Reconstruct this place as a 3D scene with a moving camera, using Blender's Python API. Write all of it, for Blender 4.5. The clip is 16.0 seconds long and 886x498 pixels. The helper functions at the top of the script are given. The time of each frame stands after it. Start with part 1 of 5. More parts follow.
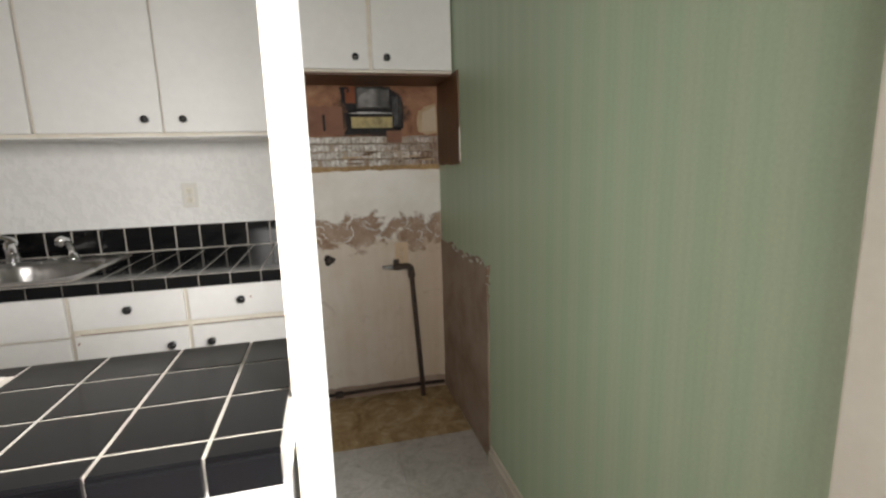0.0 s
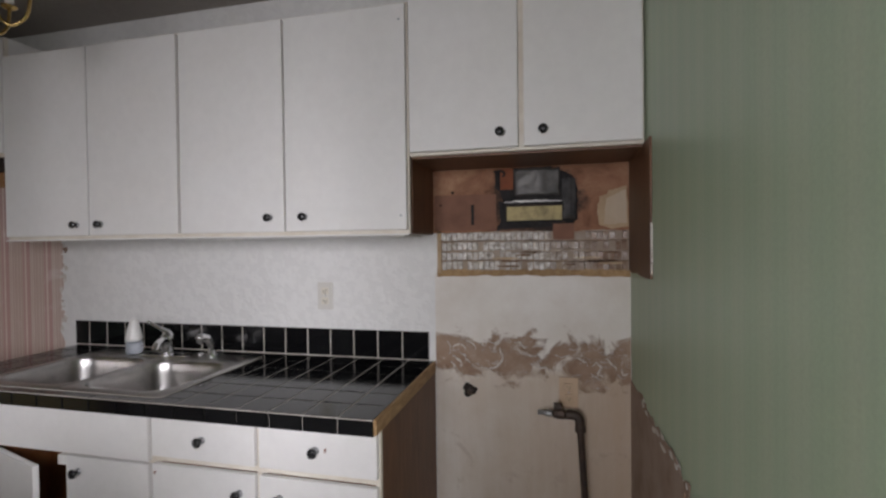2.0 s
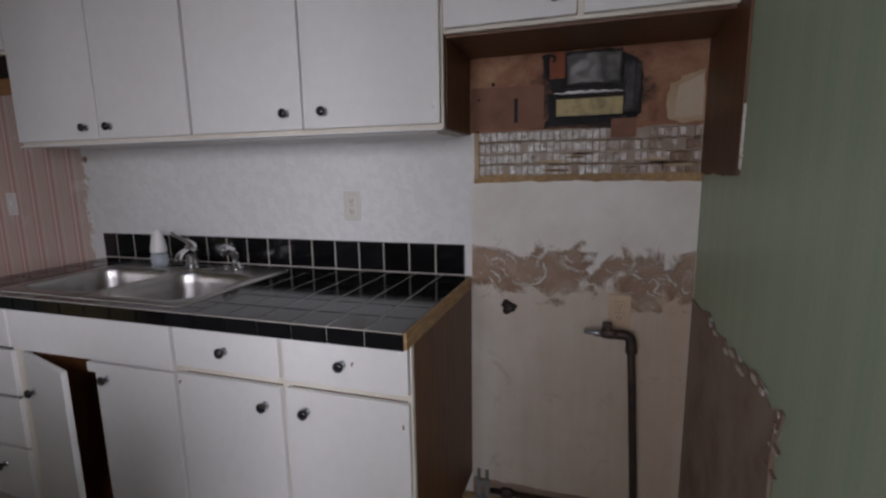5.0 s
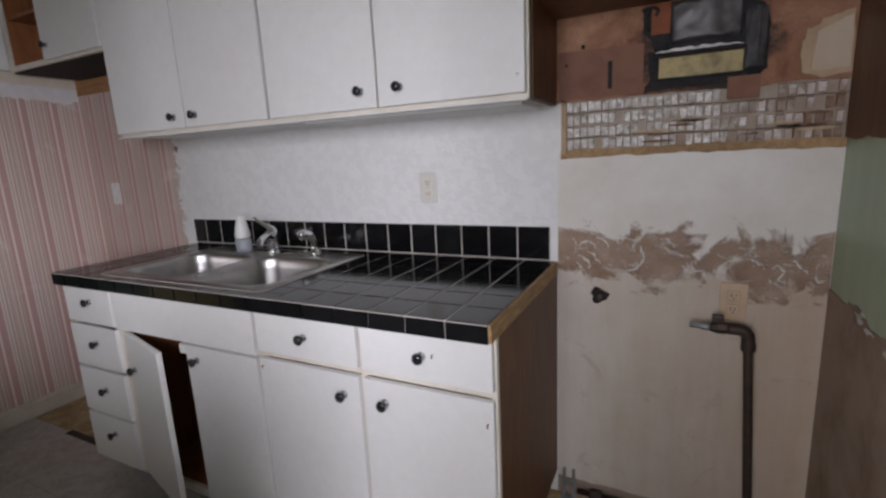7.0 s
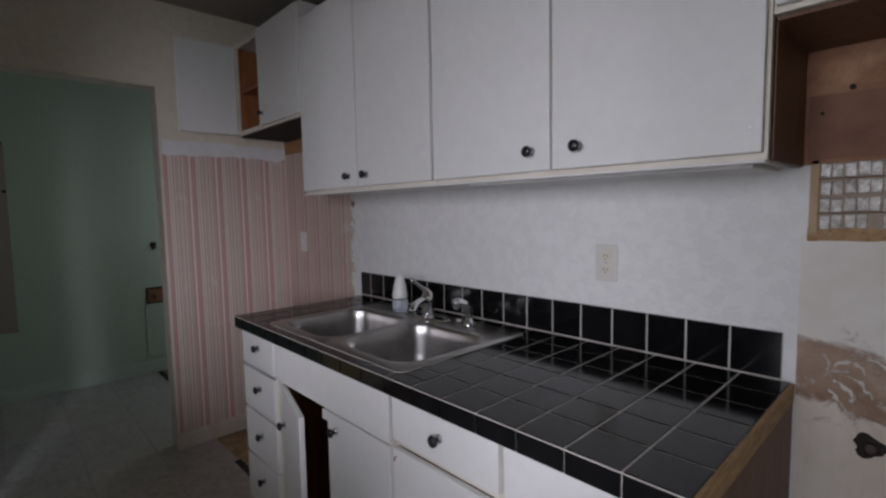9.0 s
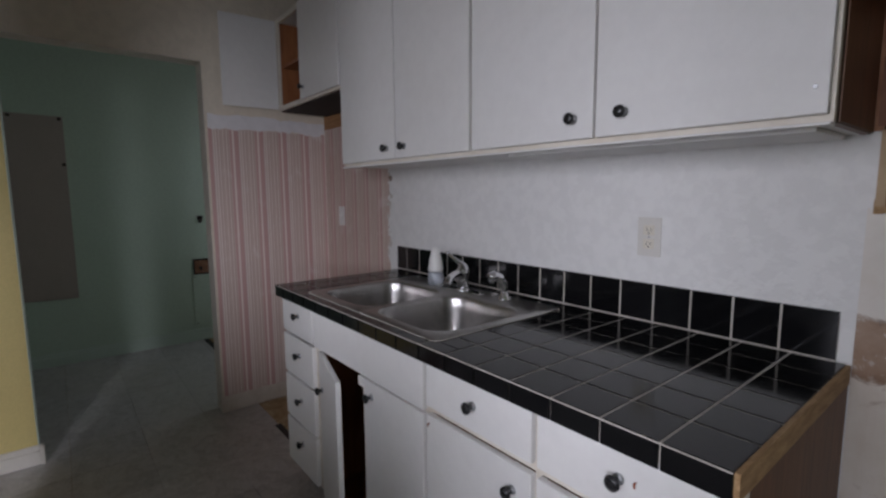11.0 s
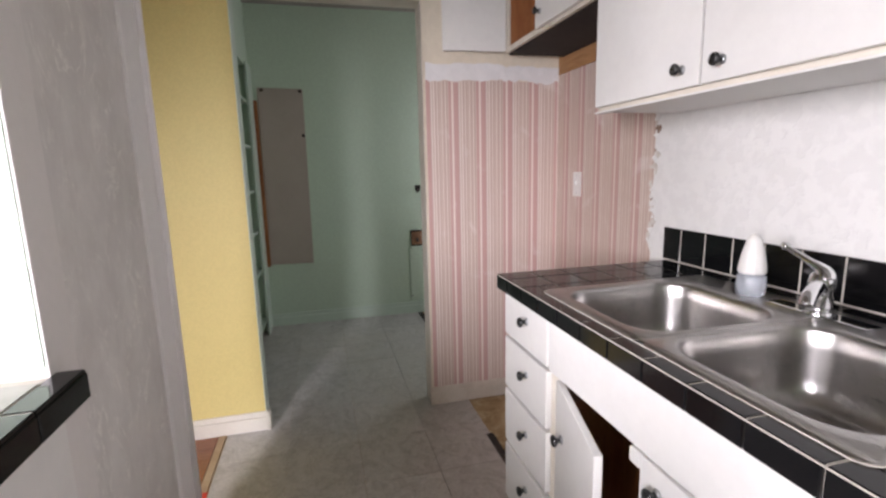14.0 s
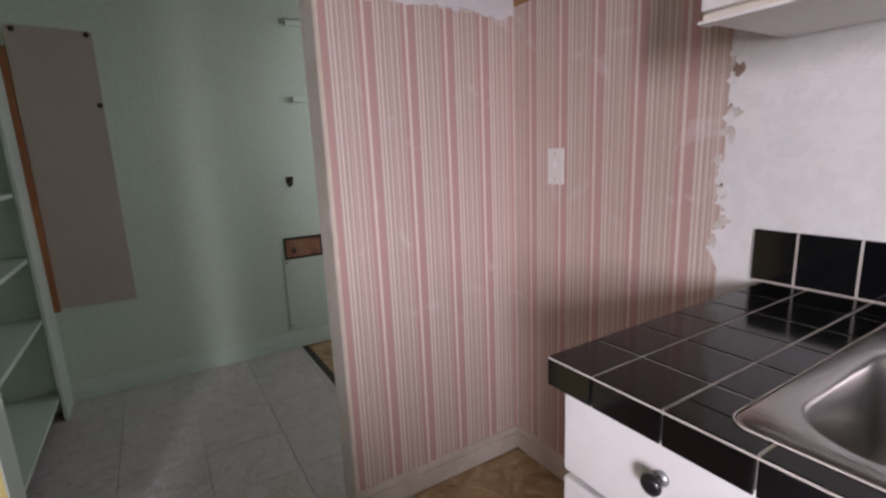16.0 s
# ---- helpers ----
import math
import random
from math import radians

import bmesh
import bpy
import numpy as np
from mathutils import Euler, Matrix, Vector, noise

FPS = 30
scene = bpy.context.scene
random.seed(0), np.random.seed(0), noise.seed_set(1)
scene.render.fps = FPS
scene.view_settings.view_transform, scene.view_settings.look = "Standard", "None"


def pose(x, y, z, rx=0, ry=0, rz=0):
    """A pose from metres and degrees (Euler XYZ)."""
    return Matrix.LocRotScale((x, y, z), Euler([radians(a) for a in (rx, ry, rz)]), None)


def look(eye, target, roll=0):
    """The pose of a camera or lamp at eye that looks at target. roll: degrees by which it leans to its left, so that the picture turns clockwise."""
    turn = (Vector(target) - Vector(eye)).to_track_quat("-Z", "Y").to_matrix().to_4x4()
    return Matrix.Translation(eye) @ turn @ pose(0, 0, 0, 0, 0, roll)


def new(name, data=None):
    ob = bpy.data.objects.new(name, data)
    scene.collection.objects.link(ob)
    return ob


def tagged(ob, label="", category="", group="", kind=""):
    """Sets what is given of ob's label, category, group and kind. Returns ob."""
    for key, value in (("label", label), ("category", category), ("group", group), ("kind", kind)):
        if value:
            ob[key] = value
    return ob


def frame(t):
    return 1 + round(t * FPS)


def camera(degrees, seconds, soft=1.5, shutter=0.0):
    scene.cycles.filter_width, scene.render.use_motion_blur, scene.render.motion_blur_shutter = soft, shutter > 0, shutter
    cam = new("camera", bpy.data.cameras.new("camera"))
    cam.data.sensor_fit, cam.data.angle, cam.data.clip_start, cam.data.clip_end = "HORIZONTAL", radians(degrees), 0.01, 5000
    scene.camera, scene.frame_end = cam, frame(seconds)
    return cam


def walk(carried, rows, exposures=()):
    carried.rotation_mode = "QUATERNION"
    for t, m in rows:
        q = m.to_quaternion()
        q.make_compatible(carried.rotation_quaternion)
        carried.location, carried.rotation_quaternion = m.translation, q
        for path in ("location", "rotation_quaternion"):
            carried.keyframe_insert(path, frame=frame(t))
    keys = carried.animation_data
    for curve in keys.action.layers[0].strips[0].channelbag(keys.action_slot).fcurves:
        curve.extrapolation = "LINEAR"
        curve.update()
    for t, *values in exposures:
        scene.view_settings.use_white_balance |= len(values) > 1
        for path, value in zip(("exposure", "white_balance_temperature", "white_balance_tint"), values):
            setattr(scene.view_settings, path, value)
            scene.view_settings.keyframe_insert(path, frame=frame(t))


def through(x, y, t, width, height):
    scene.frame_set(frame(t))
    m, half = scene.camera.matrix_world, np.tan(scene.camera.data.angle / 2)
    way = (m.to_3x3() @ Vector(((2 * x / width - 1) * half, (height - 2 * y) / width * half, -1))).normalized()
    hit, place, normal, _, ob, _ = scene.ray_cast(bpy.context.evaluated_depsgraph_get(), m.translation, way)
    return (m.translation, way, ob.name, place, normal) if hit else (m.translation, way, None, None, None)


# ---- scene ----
cam = camera(86.2, 16.0, 2.5)
PATH = [
    (0, (0.985, -0.189, 1.267), (1.453, 1.724, 0.919), -1.7),
    (0.5, (1.098, 0.031, 1.266), (1.285, 1.988, 0.901), -1.8),
    (1, (1.214, 0.171, 1.306), (1.147, 2.139, 0.957), -1.6),
    (1.5, (1.303, 0.311, 1.331), (1.006, 2.277, 1.11), -1.6),
    (2, (1.33, 0.467, 1.385), (0.864, 2.412, 1.358), -0.7),
    (2.5, (1.291, 0.558, 1.446), (0.766, 2.485, 1.562), -0.2),
    (3, (1.274, 0.606, 1.472), (0.712, 2.518, 1.64), 0.0),
    (3.5, (1.282, 0.637, 1.474), (0.687, 2.543, 1.591), 0.0),
    (4, (1.278, 0.65, 1.428), (0.681, 2.559, 1.428), -0.3),
    (4.5, (1.271, 0.651, 1.333), (0.678, 2.554, 1.169), -0.6),
    (4.7, (1.272, 0.646, 1.309), (0.68, 2.54, 1.059), -0.7),
    (6.8, (1.233, 0.715, 1.264), (0.422, 2.489, 0.824), -2.8),
    (7, (1.205, 0.738, 1.277), (0.328, 2.493, 0.89), -2.8),
    (7.5, (1.122, 0.816, 1.288), (0.067, 2.49, 0.995), -2.0),
    (8, (1.095, 0.894, 1.304), (-0.175, 2.417, 1.047), -1.7),
    (8.5, (1.104, 0.952, 1.324), (-0.328, 2.331, 1.103), -1.5),
    (8.7, (1.075, 0.956, 1.331), (-0.364, 2.333, 1.152), -1.1),
    (10.8, (1.07, 0.965, 1.336), (-0.466, 2.234, 1.172), -0.2),
    (11, (1.067, 0.96, 1.3), (-0.475, 2.211, 1.06), -0.4),
    (11.5, (1.102, 0.949, 1.248), (-0.461, 2.132, 0.848), -0.8),
    (12, (1.071, 0.95, 1.241), (-0.529, 2.066, 0.803), -1.1),
    (12.5, (0.985, 0.987, 1.243), (-0.702, 1.998, 0.879), -1.2),
    (13, (0.846, 1.022, 1.262), (-0.93, 1.881, 0.933), -1.2),
    (13.5, (0.669, 1.083, 1.265), (-1.2, 1.71, 0.928), -1.2),
    (14, (0.454, 1.128, 1.254), (-1.456, 1.612, 0.912), -1.4),
    (14.5, (0.216, 1.119, 1.259), (-1.675, 1.675, 0.921), -1.4),
    (15, (-0.02, 1.148, 1.255), (-1.869, 1.833, 0.918), -1.7),
    (15.5, (-0.27, 1.175, 1.235), (-2.053, 2.012, 0.884), -2.1),
    (16, (-0.477, 1.185, 1.221), (-2.153, 2.198, 0.817), -2.5),
]
EXPOSURE = [
    (0, -0.4, 7350, 2), (0.6, -0.1, 7250, 3), (1.5, -0.35, 7050, 7), (2.0, -0.65, 6750, 8), (2.5, -0.8, 6400, 9), (4.5, -1.2, 6450, 11), (7, -0.6, 6500, 10), (8.5, -1.1, 6350, 10),
    (11, -1.05, 6300, 10), (11.5, -0.3, 6500, 10), (12, 0.1, 6650, 11), (12.5, 0.25, 6800, 12), (13.5, 0.65, 6850, 12), (14.5, 0.68, 6850, 13), (15.2, 0.48, 6800, 15), (16, 0.32, 6700, 18),
]
walk(cam, [(t, look(eye, target, roll)) for t, eye, target, roll in PATH], EXPOSURE)

# ---- world, lamps at assumed openings, exposure ----
world = bpy.data.worlds.new("sky")
scene.world = world
world.use_nodes = True
wn = world.node_tree
sky = wn.nodes.new("ShaderNodeTexSky")
sky.sky_type = 'NISHITA'
sky.sun_disc = False
sky.sun_elevation, sky.sun_rotation = radians(35), radians(200)
wn.nodes["Background"].inputs["Strength"].default_value = 0.12
wn.links.new(sky.outputs["Color"], wn.nodes["Background"].inputs["Color"])

sun = new("sun", bpy.data.lights.new("sun", "SUN"))
sun.data.energy, sun.data.angle, sun.data.color = 1.2, radians(12), (1.0, 0.95, 0.88)
sun.matrix_basis = look((2, -8, 7), (0.2, 0, 0))

XG, YB, XL, XF, CEIL = 1.60, 2.35, -1.86, -3.50, 2.47
YS = -1.40


def area_lamp(name, at, target, w, h, watts, color, spread=180):
    ob = new(name, bpy.data.lights.new(name, "AREA"))
    ob.data.shape, ob.data.size, ob.data.size_y = "RECTANGLE", w, h
    ob.data.energy, ob.data.color = watts, color
    ob.data.spread = radians(spread)
    ob.matrix_basis = look(at, target)
    return ob


# lamp in an assumed window behind the start, for light from the south
area_lamp("window_daylight", (0.75, YS - 0.03, 1.535), (0.75, 2.35, 1.40), 1.25, 1.15, 17, (0.88, 0.865, 0.975), 80)
# lamp added to brighten the laundry; its window is made up, out of view
area_lamp("laundry_daylight", (-2.7, 2.925, 1.5), (-2.75, 0, 0.9), 0.8, 0.9, 5.5, (0.88, 0.865, 0.975))
# added lamp at a made-up glazed door, to brighten the west side
area_lamp("glazed_door_daylight", (XG + 0.012, -0.27, 1.42), (-0.7, 1.65, 0.2), 0.55, 0.98, 27, (0.88, 0.865, 0.975), 80)


# ---- materials ----
def nodes_of(name):
    m = bpy.data.materials.new(name)
    m.use_nodes = True
    t = m.node_tree
    return m, t, t.nodes["Principled BSDF"]


def add(t, kind, **values):
    n = t.nodes.new(kind)
    for k, v in values.items():
        if k in n.inputs:
            n.inputs[k].default_value = v
    return n


def noise_node(t, scale, detail=6, rough=0.6, vec=None, dist=0.0):
    n = add(t, "ShaderNodeTexNoise", Scale=scale, Detail=detail, Roughness=rough, Distortion=dist)
    if vec is None:
        c = t.nodes.new("ShaderNodeNewGeometry")
        vec = c.outputs["Position"]
    t.links.new(vec, n.inputs["Vector"])
    return n.outputs["Fac"]


def ramp(t, fac, *stops, ease="LINEAR"):
    r = t.nodes.new("ShaderNodeValToRGB")
    r.color_ramp.interpolation = ease
    while len(r.color_ramp.elements) < len(stops):
        r.color_ramp.elements.new(0.5)
    for e, (p, c) in zip(r.color_ramp.elements, stops):
        e.position = p
        e.color = (*c, 1) if len(c) == 3 else c
    t.links.new(fac, r.inputs["Fac"])
    return r.outputs["Color"]


def mixed(t, fac, a, b, mode="MIX"):
    m = t.nodes.new("ShaderNodeMix")
    m.data_type, m.blend_type = "RGBA", mode
    for socket, v in ((m.inputs[0], fac), (m.inputs[6], a), (m.inputs[7], b)):
        if isinstance(v, (int, float)):
            socket.default_value = v
        elif isinstance(v, tuple):
            socket.default_value = (*v, 1)
        else:
            t.links.new(v, socket)
    return m.outputs[2]


def calc(t, op, a, b=0.0, c=0.0, clamp=False):
    m = t.nodes.new("ShaderNodeMath")
    m.operation, m.use_clamp = op, clamp
    for s, v in zip(m.inputs, (a, b, c)):
        if isinstance(v, (int, float)):
            s.default_value = v
        else:
            t.links.new(v, s)
    return m.outputs[0]


def axes(t):
    g = t.nodes.new("ShaderNodeNewGeometry")
    s = t.nodes.new("ShaderNodeSeparateXYZ")
    t.links.new(g.outputs["Position"], s.inputs[0])
    return s.outputs


def bump(t, p, height, strength=0.3, dist=0.01):
    b = add(t, "ShaderNodeBump", Strength=strength, Distance=dist)
    t.links.new(height, b.inputs["Height"])
    t.links.new(b.outputs[0], p.inputs["Normal"])


def worn(name, base, dirt, rough=0.5, grain=60, blot=2.5, amount=0.35, relief=0.15, metal=0.0, speck=None):
    """Paint or solid stuff: fine grain, large blotches, small relief."""
    m, t, p = nodes_of(name)
    big = ramp(t, noise_node(t, blot, 5, 0.65), (0.42, (0, 0, 0)), (0.75, (1, 1, 1)))
    col = mixed(t, calc(t, "MULTIPLY", big, amount), base, dirt)
    fine = noise_node(t, grain, 4, 0.6)
    col = mixed(t, 0.06, col, ramp(t, fine, (0.3, (0.25, 0.25, 0.25)), (0.7, (1, 1, 1))), "MULTIPLY")
    if speck:
        s = ramp(t, noise_node(t, 38, 3, 0.5), (0.70, (0, 0, 0)), (0.76, (1, 1, 1)))
        col = mixed(t, calc(t, "MULTIPLY", s, 0.6), col, speck)
    t.links.new(col, p.inputs["Base Color"])
    r = calc(t, "MULTIPLY_ADD", fine, 0.2, rough - 0.1, clamp=True)
    t.links.new(r, p.inputs["Roughness"])
    p.inputs["Metallic"].default_value = metal
    bump(t, p, fine, relief, 0.004)
    return m


def paint_wall(name, base, dirt, scale=28, relief=0.5, rough=0.6, amount=0.3):
    """Wall with a trowelled or orange-peel texture."""
    m, t, p = nodes_of(name)
    big = ramp(t, noise_node(t, 1.6, 6, 0.65), (0.4, (0, 0, 0)), (0.72, (1, 1, 1)))
    col = mixed(t, calc(t, "MULTIPLY", big, amount), base, dirt)
    lump = noise_node(t, scale, 4, 0.5, dist=0.25)
    flat = ramp(t, lump, (0.42, (0, 0, 0)), (0.58, (1, 1, 1)))
    col = mixed(t, 0.05, col, flat, "MULTIPLY")
    t.links.new(col, p.inputs["Base Color"])
    p.inputs["Roughness"].default_value = rough
    bump(t, p, flat, relief, 0.006)
    return m


def striped(name, along, period, stops, tone, shine=0.55, fade=0.35, lines=(), pale=(0.84, 0.79, 0.75)):
    """Wallpaper with vertical stripes along one axis (0: x, 1: y) and thin pale lines."""
    m, t, p = nodes_of(name)
    u = calc(t, "FRACT", calc(t, "DIVIDE", calc(t, "ADD", axes(t)[along], 10.0), period))
    col = ramp(t, u, *stops)
    u2 = calc(t, "FRACT", calc(t, "DIVIDE", calc(t, "ADD", axes(t)[along], 10.0), period / 9.0))
    col = mixed(t, 0.08, col, ramp(t, u2, (0.0, (0.6, 0.55, 0.55)), (0.3, (1, 1, 1)), (0.7, (1, 1, 1)), (1.0, (0.6, 0.55, 0.55))), "MULTIPLY")
    for group in lines:
        spots = []
        for c, w in group:
            spots += [(c - w, (0, 0, 0)), (c, (1, 1, 1)), (c + w, (0, 0, 0))]
        col = mixed(t, calc(t, "MULTIPLY", ramp(t, u, *spots), 0.85), col, pale)
    big = ramp(t, noise_node(t, 2.2, 6, 0.7), (0.42, (0, 0, 0)), (0.75, (1, 1, 1)))
    col = mixed(t, calc(t, "MULTIPLY", big, fade), col, tone)
    if lines:
        scuff = ramp(t, noise_node(t, 3.4, 4, 0.55, dist=2.4), (0.63, (0, 0, 0)), (0.72, (1, 1, 1)))
        col = mixed(t, calc(t, "MULTIPLY", scuff, 0.30), col, (0.84, 0.79, 0.77))
    fine = noise_node(t, 160, 3, 0.6)
    col = mixed(t, 0.15, col, ramp(t, fine, (0.3, (0.4, 0.4, 0.4)), (0.7, (1, 1, 1))), "MULTIPLY")
    t.links.new(col, p.inputs["Base Color"])
    p.inputs["Roughness"].default_value = shine
    bump(t, p, fine, 0.12, 0.003)
    return m


def timber(name, dark, light, along=2, scale=7.0, rough=0.55, stretch=12.0, blotch=0.25):
    m, t, p = nodes_of(name)
    g = t.nodes.new("ShaderNodeNewGeometry")
    mp = t.nodes.new("ShaderNodeMapping")
    s = [stretch] * 3
    s[along] = 1.0
    mp.inputs["Scale"].default_value = s
    t.links.new(g.outputs["Position"], mp.inputs["Vector"])
    f = noise_node(t, scale, 8, 0.7, mp.outputs[0], 0.6)
    col = ramp(t, f, (0.3, dark), (0.68, light))
    big = ramp(t, noise_node(t, 3, 5, 0.6), (0.4, (0, 0, 0)), (0.75, (1, 1, 1)))
    col = mixed(t, calc(t, "MULTIPLY", big, blotch), col, tuple(c * 0.35 for c in dark))
    t.links.new(col, p.inputs["Base Color"])
    p.inputs["Roughness"].default_value = rough
    bump(t, p, f, 0.2, 0.003)
    return m


WHITE = worn("cabinet_paint", (0.79, 0.78, 0.76), (0.68, 0.64, 0.58), 0.45, 30, 1.6, 0.22, 0.05)
FRAMEPAINT = worn("yellowed_cabinet_paint", (0.76, 0.71, 0.62), (0.56, 0.48, 0.37), 0.5, 40, 9, 0.6, 0.1)
WALLWHITE = paint_wall("white_textured_plaster", (0.80, 0.795, 0.775), (0.74, 0.72, 0.69), 30, 0.22, 0.55, 0.25)
CREAM = paint_wall("cream_wall_paint", (0.74, 0.67, 0.55), (0.60, 0.53, 0.42), 22, 0.25, 0.6)
# off-white ceiling coloured dark: its shade is put into the base colour
CEILING = paint_wall("shaded_ceiling_plaster", (0.34, 0.31, 0.28), (0.26, 0.23, 0.20), 35, 0.3, 0.85)
YELLOW = paint_wall("yellow_wall_paint", (0.74, 0.615, 0.25), (0.69, 0.565, 0.225), 110, 0.05, 0.55, 0.35)
MINT = paint_wall("mint_wall_paint", (0.57, 0.68, 0.56), (0.50, 0.61, 0.49), 50, 0.08, 0.5, 0.35)
PALEMINT = paint_wall("pale_mint_paint", (0.50, 0.62, 0.52), (0.45, 0.57, 0.47), 50, 0.12, 0.5, 0.2)


def marble(name):
    """Grey paper with soft clouds, fine pale veins and small flecks."""
    m, t, p = nodes_of(name)
    g = t.nodes.new("ShaderNodeNewGeometry")
    mp = t.nodes.new("ShaderNodeMapping")
    mp.inputs["Scale"].default_value = (1.0, 1.0, 0.55)
    t.links.new(g.outputs["Position"], mp.inputs["Vector"])
    c = ramp(t, noise_node(t, 11, 8, 0.7, mp.outputs[0]), (0.34, (0.62, 0.595, 0.575)), (0.68, (0.75, 0.73, 0.71)))
    for scale, width, low, amount in ((9, 0.014, 0.46, 0.8), (17, 0.018, 0.50, 0.7), (34, 0.03, 0.54, 0.5)):
        v = noise_node(t, scale, 5, 0.6, mp.outputs[0], 0.9)
        vein = ramp(t, calc(t, "ABSOLUTE", calc(t, "SUBTRACT", v, 0.5)), (0.0, (1, 1, 1)), (width, (0, 0, 0)))
        gate = ramp(t, noise_node(t, scale * 0.8, 3, 0.5), (low, (0, 0, 0)), (low + 0.14, (1, 1, 1)))
        c = mixed(t, calc(t, "MULTIPLY", calc(t, "MULTIPLY", vein, gate), amount), c, (0.90, 0.88, 0.84))
    t.links.new(c, p.inputs["Base Color"])
    p.inputs["Roughness"].default_value = 0.5
    bump(t, p, noise_node(t, 60, 4, 0.6), 0.08, 0.003)
    return m


MARBLE = marble("grey_marbled_wallpaper")
GREYPAINT = worn("grey_trim_paint", (0.76, 0.73, 0.71), (0.66, 0.63, 0.61), 0.45, 60, 4, 0.3, 0.08)
GREYTRIM = worn("lilac_grey_trim_paint", (0.90, 0.88, 0.88), (0.80, 0.77, 0.76), 0.4, 60, 4, 0.3, 0.08)
TRIM = worn("trim_paint", (0.68, 0.62, 0.54), (0.44, 0.37, 0.29), 0.4, 50, 7, 0.6, 0.1)
CREAMTRIM = worn("cream_trim_paint", (0.78, 0.74, 0.66), (0.60, 0.54, 0.44), 0.4, 50, 5, 0.4, 0.1)
MINTTRIM = worn("mint_trim_paint", (0.62, 0.72, 0.63), (0.45, 0.55, 0.46), 0.4, 50, 4, 0.35, 0.1)
GREEN = striped("green_striped_wallpaper", 1, 0.19,
                ((0.0, (0.41, 0.52, 0.365)), (0.18, (0.41, 0.52, 0.365)), (0.26, (0.44, 0.535, 0.385)), (0.45, (0.455, 0.54, 0.39)),
                 (0.52, (0.42, 0.53, 0.375)), (0.70, (0.415, 0.525, 0.37)), (0.78, (0.455, 0.54, 0.39)), (1.0, (0.415, 0.52, 0.365))),
                (0.44, 0.53, 0.385), 0.42, 0.3)
ROSE, BEIGE = (0.565, 0.35, 0.32), (0.71, 0.575, 0.51)
BROWNROSE = (0.525, 0.395, 0.33)
PINK_STOPS = ((0.0, ROSE), (0.155, ROSE), (0.165, BROWNROSE), (0.24, BROWNROSE), (0.26, (0.66, 0.525, 0.46)), (0.36, BROWNROSE), (0.38, (0.66, 0.525, 0.46)), (0.44, BROWNROSE), (0.50, (0.66, 0.525, 0.46)),
              (0.54, BROWNROSE), (0.60, (0.66, 0.525, 0.46)), (0.64, BROWNROSE), (0.70, (0.66, 0.525, 0.46)), (0.74, BROWNROSE), (0.80, (0.66, 0.525, 0.46)), (0.83, ROSE), (0.90, ROSE), (0.91, BEIGE), (0.98, BEIGE), (1.0, ROSE))
PINK_LINES = (((0.205, 0.034), (0.300, 0.026), (0.415, 0.018)),
              ((0.560, 0.018), (0.700, 0.018), (0.945, 0.026)))
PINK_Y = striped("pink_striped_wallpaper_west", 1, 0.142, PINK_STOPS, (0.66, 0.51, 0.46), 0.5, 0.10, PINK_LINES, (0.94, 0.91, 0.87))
# same paper, browner and dimmer: the north wall's weaker light is in the colour
PINK_X = striped("pink_striped_wallpaper_north_dim", 0, 0.142, PINK_STOPS, (0.52, 0.38, 0.30), 0.5, 0.45, PINK_LINES, (0.90, 0.86, 0.80))


def glazed(name, base, rough, coat=0.6):
    m, t, p = nodes_of(name)
    o = t.nodes.new("ShaderNodeObjectInfo")
    f = noise_node(t, 9, 4, 0.6)
    c = mixed(t, calc(t, "MULTIPLY", o.outputs["Random"], 0.5), base, tuple(min(1, b * 2.2 + 0.002) for b in base))
    t.links.new(c, p.inputs["Base Color"])
    t.links.new(calc(t, "MULTIPLY_ADD", f, 0.12, rough, clamp=True), p.inputs["Roughness"])
    p.inputs["Specular IOR Level"].default_value = 0.32
    p.inputs["Coat Weight"].default_value = coat
    p.inputs["Coat Roughness"].default_value = 0.06
    bump(t, p, noise_node(t, 14, 2, 0.5), 0.012, 0.003)
    return m


BLACKTILE = glazed("black_glazed_tile", (0.004, 0.004, 0.0045), 0.05, 0.0)
GROUT = worn("cream_grout", (0.60, 0.56, 0.50), (0.26, 0.22, 0.18), 0.8, 90, 7, 0.6, 0.2)


def vinyl(name):
    m, t, p = nodes_of(name)
    o = t.nodes.new("ShaderNodeObjectInfo")
    vein = ramp(t, noise_node(t, 9, 9, 0.72, dist=2.2), (0.34, (0.44, 0.42, 0.40)), (0.5, (0.58, 0.56, 0.54)), (0.66, (0.67, 0.65, 0.63)))
    warm = ramp(t, noise_node(t, 1.1, 5, 0.6), (0.45, (0, 0, 0)), (0.7, (1, 1, 1)))
    c = mixed(t, calc(t, "MULTIPLY", warm, 0.40), vein, (0.58, 0.52, 0.41))
    c = mixed(t, calc(t, "MULTIPLY", o.outputs["Random"], 0.10), c, (0.18, 0.18, 0.18))
    fine = noise_node(t, 70, 4, 0.65)
    c = mixed(t, 0.3, c, ramp(t, fine, (0.3, (0.35, 0.35, 0.35)), (0.65, (1, 1, 1))), "MULTIPLY")
    t.links.new(c, p.inputs["Base Color"])
    t.links.new(calc(t, "MULTIPLY_ADD", fine, 0.25, 0.32, clamp=True), p.inputs["Roughness"])
    bump(t, p, noise_node(t, 24, 6, 0.7, dist=1.0), 0.12, 0.003)
    return m


VINYL = vinyl("grey_marbled_vinyl")


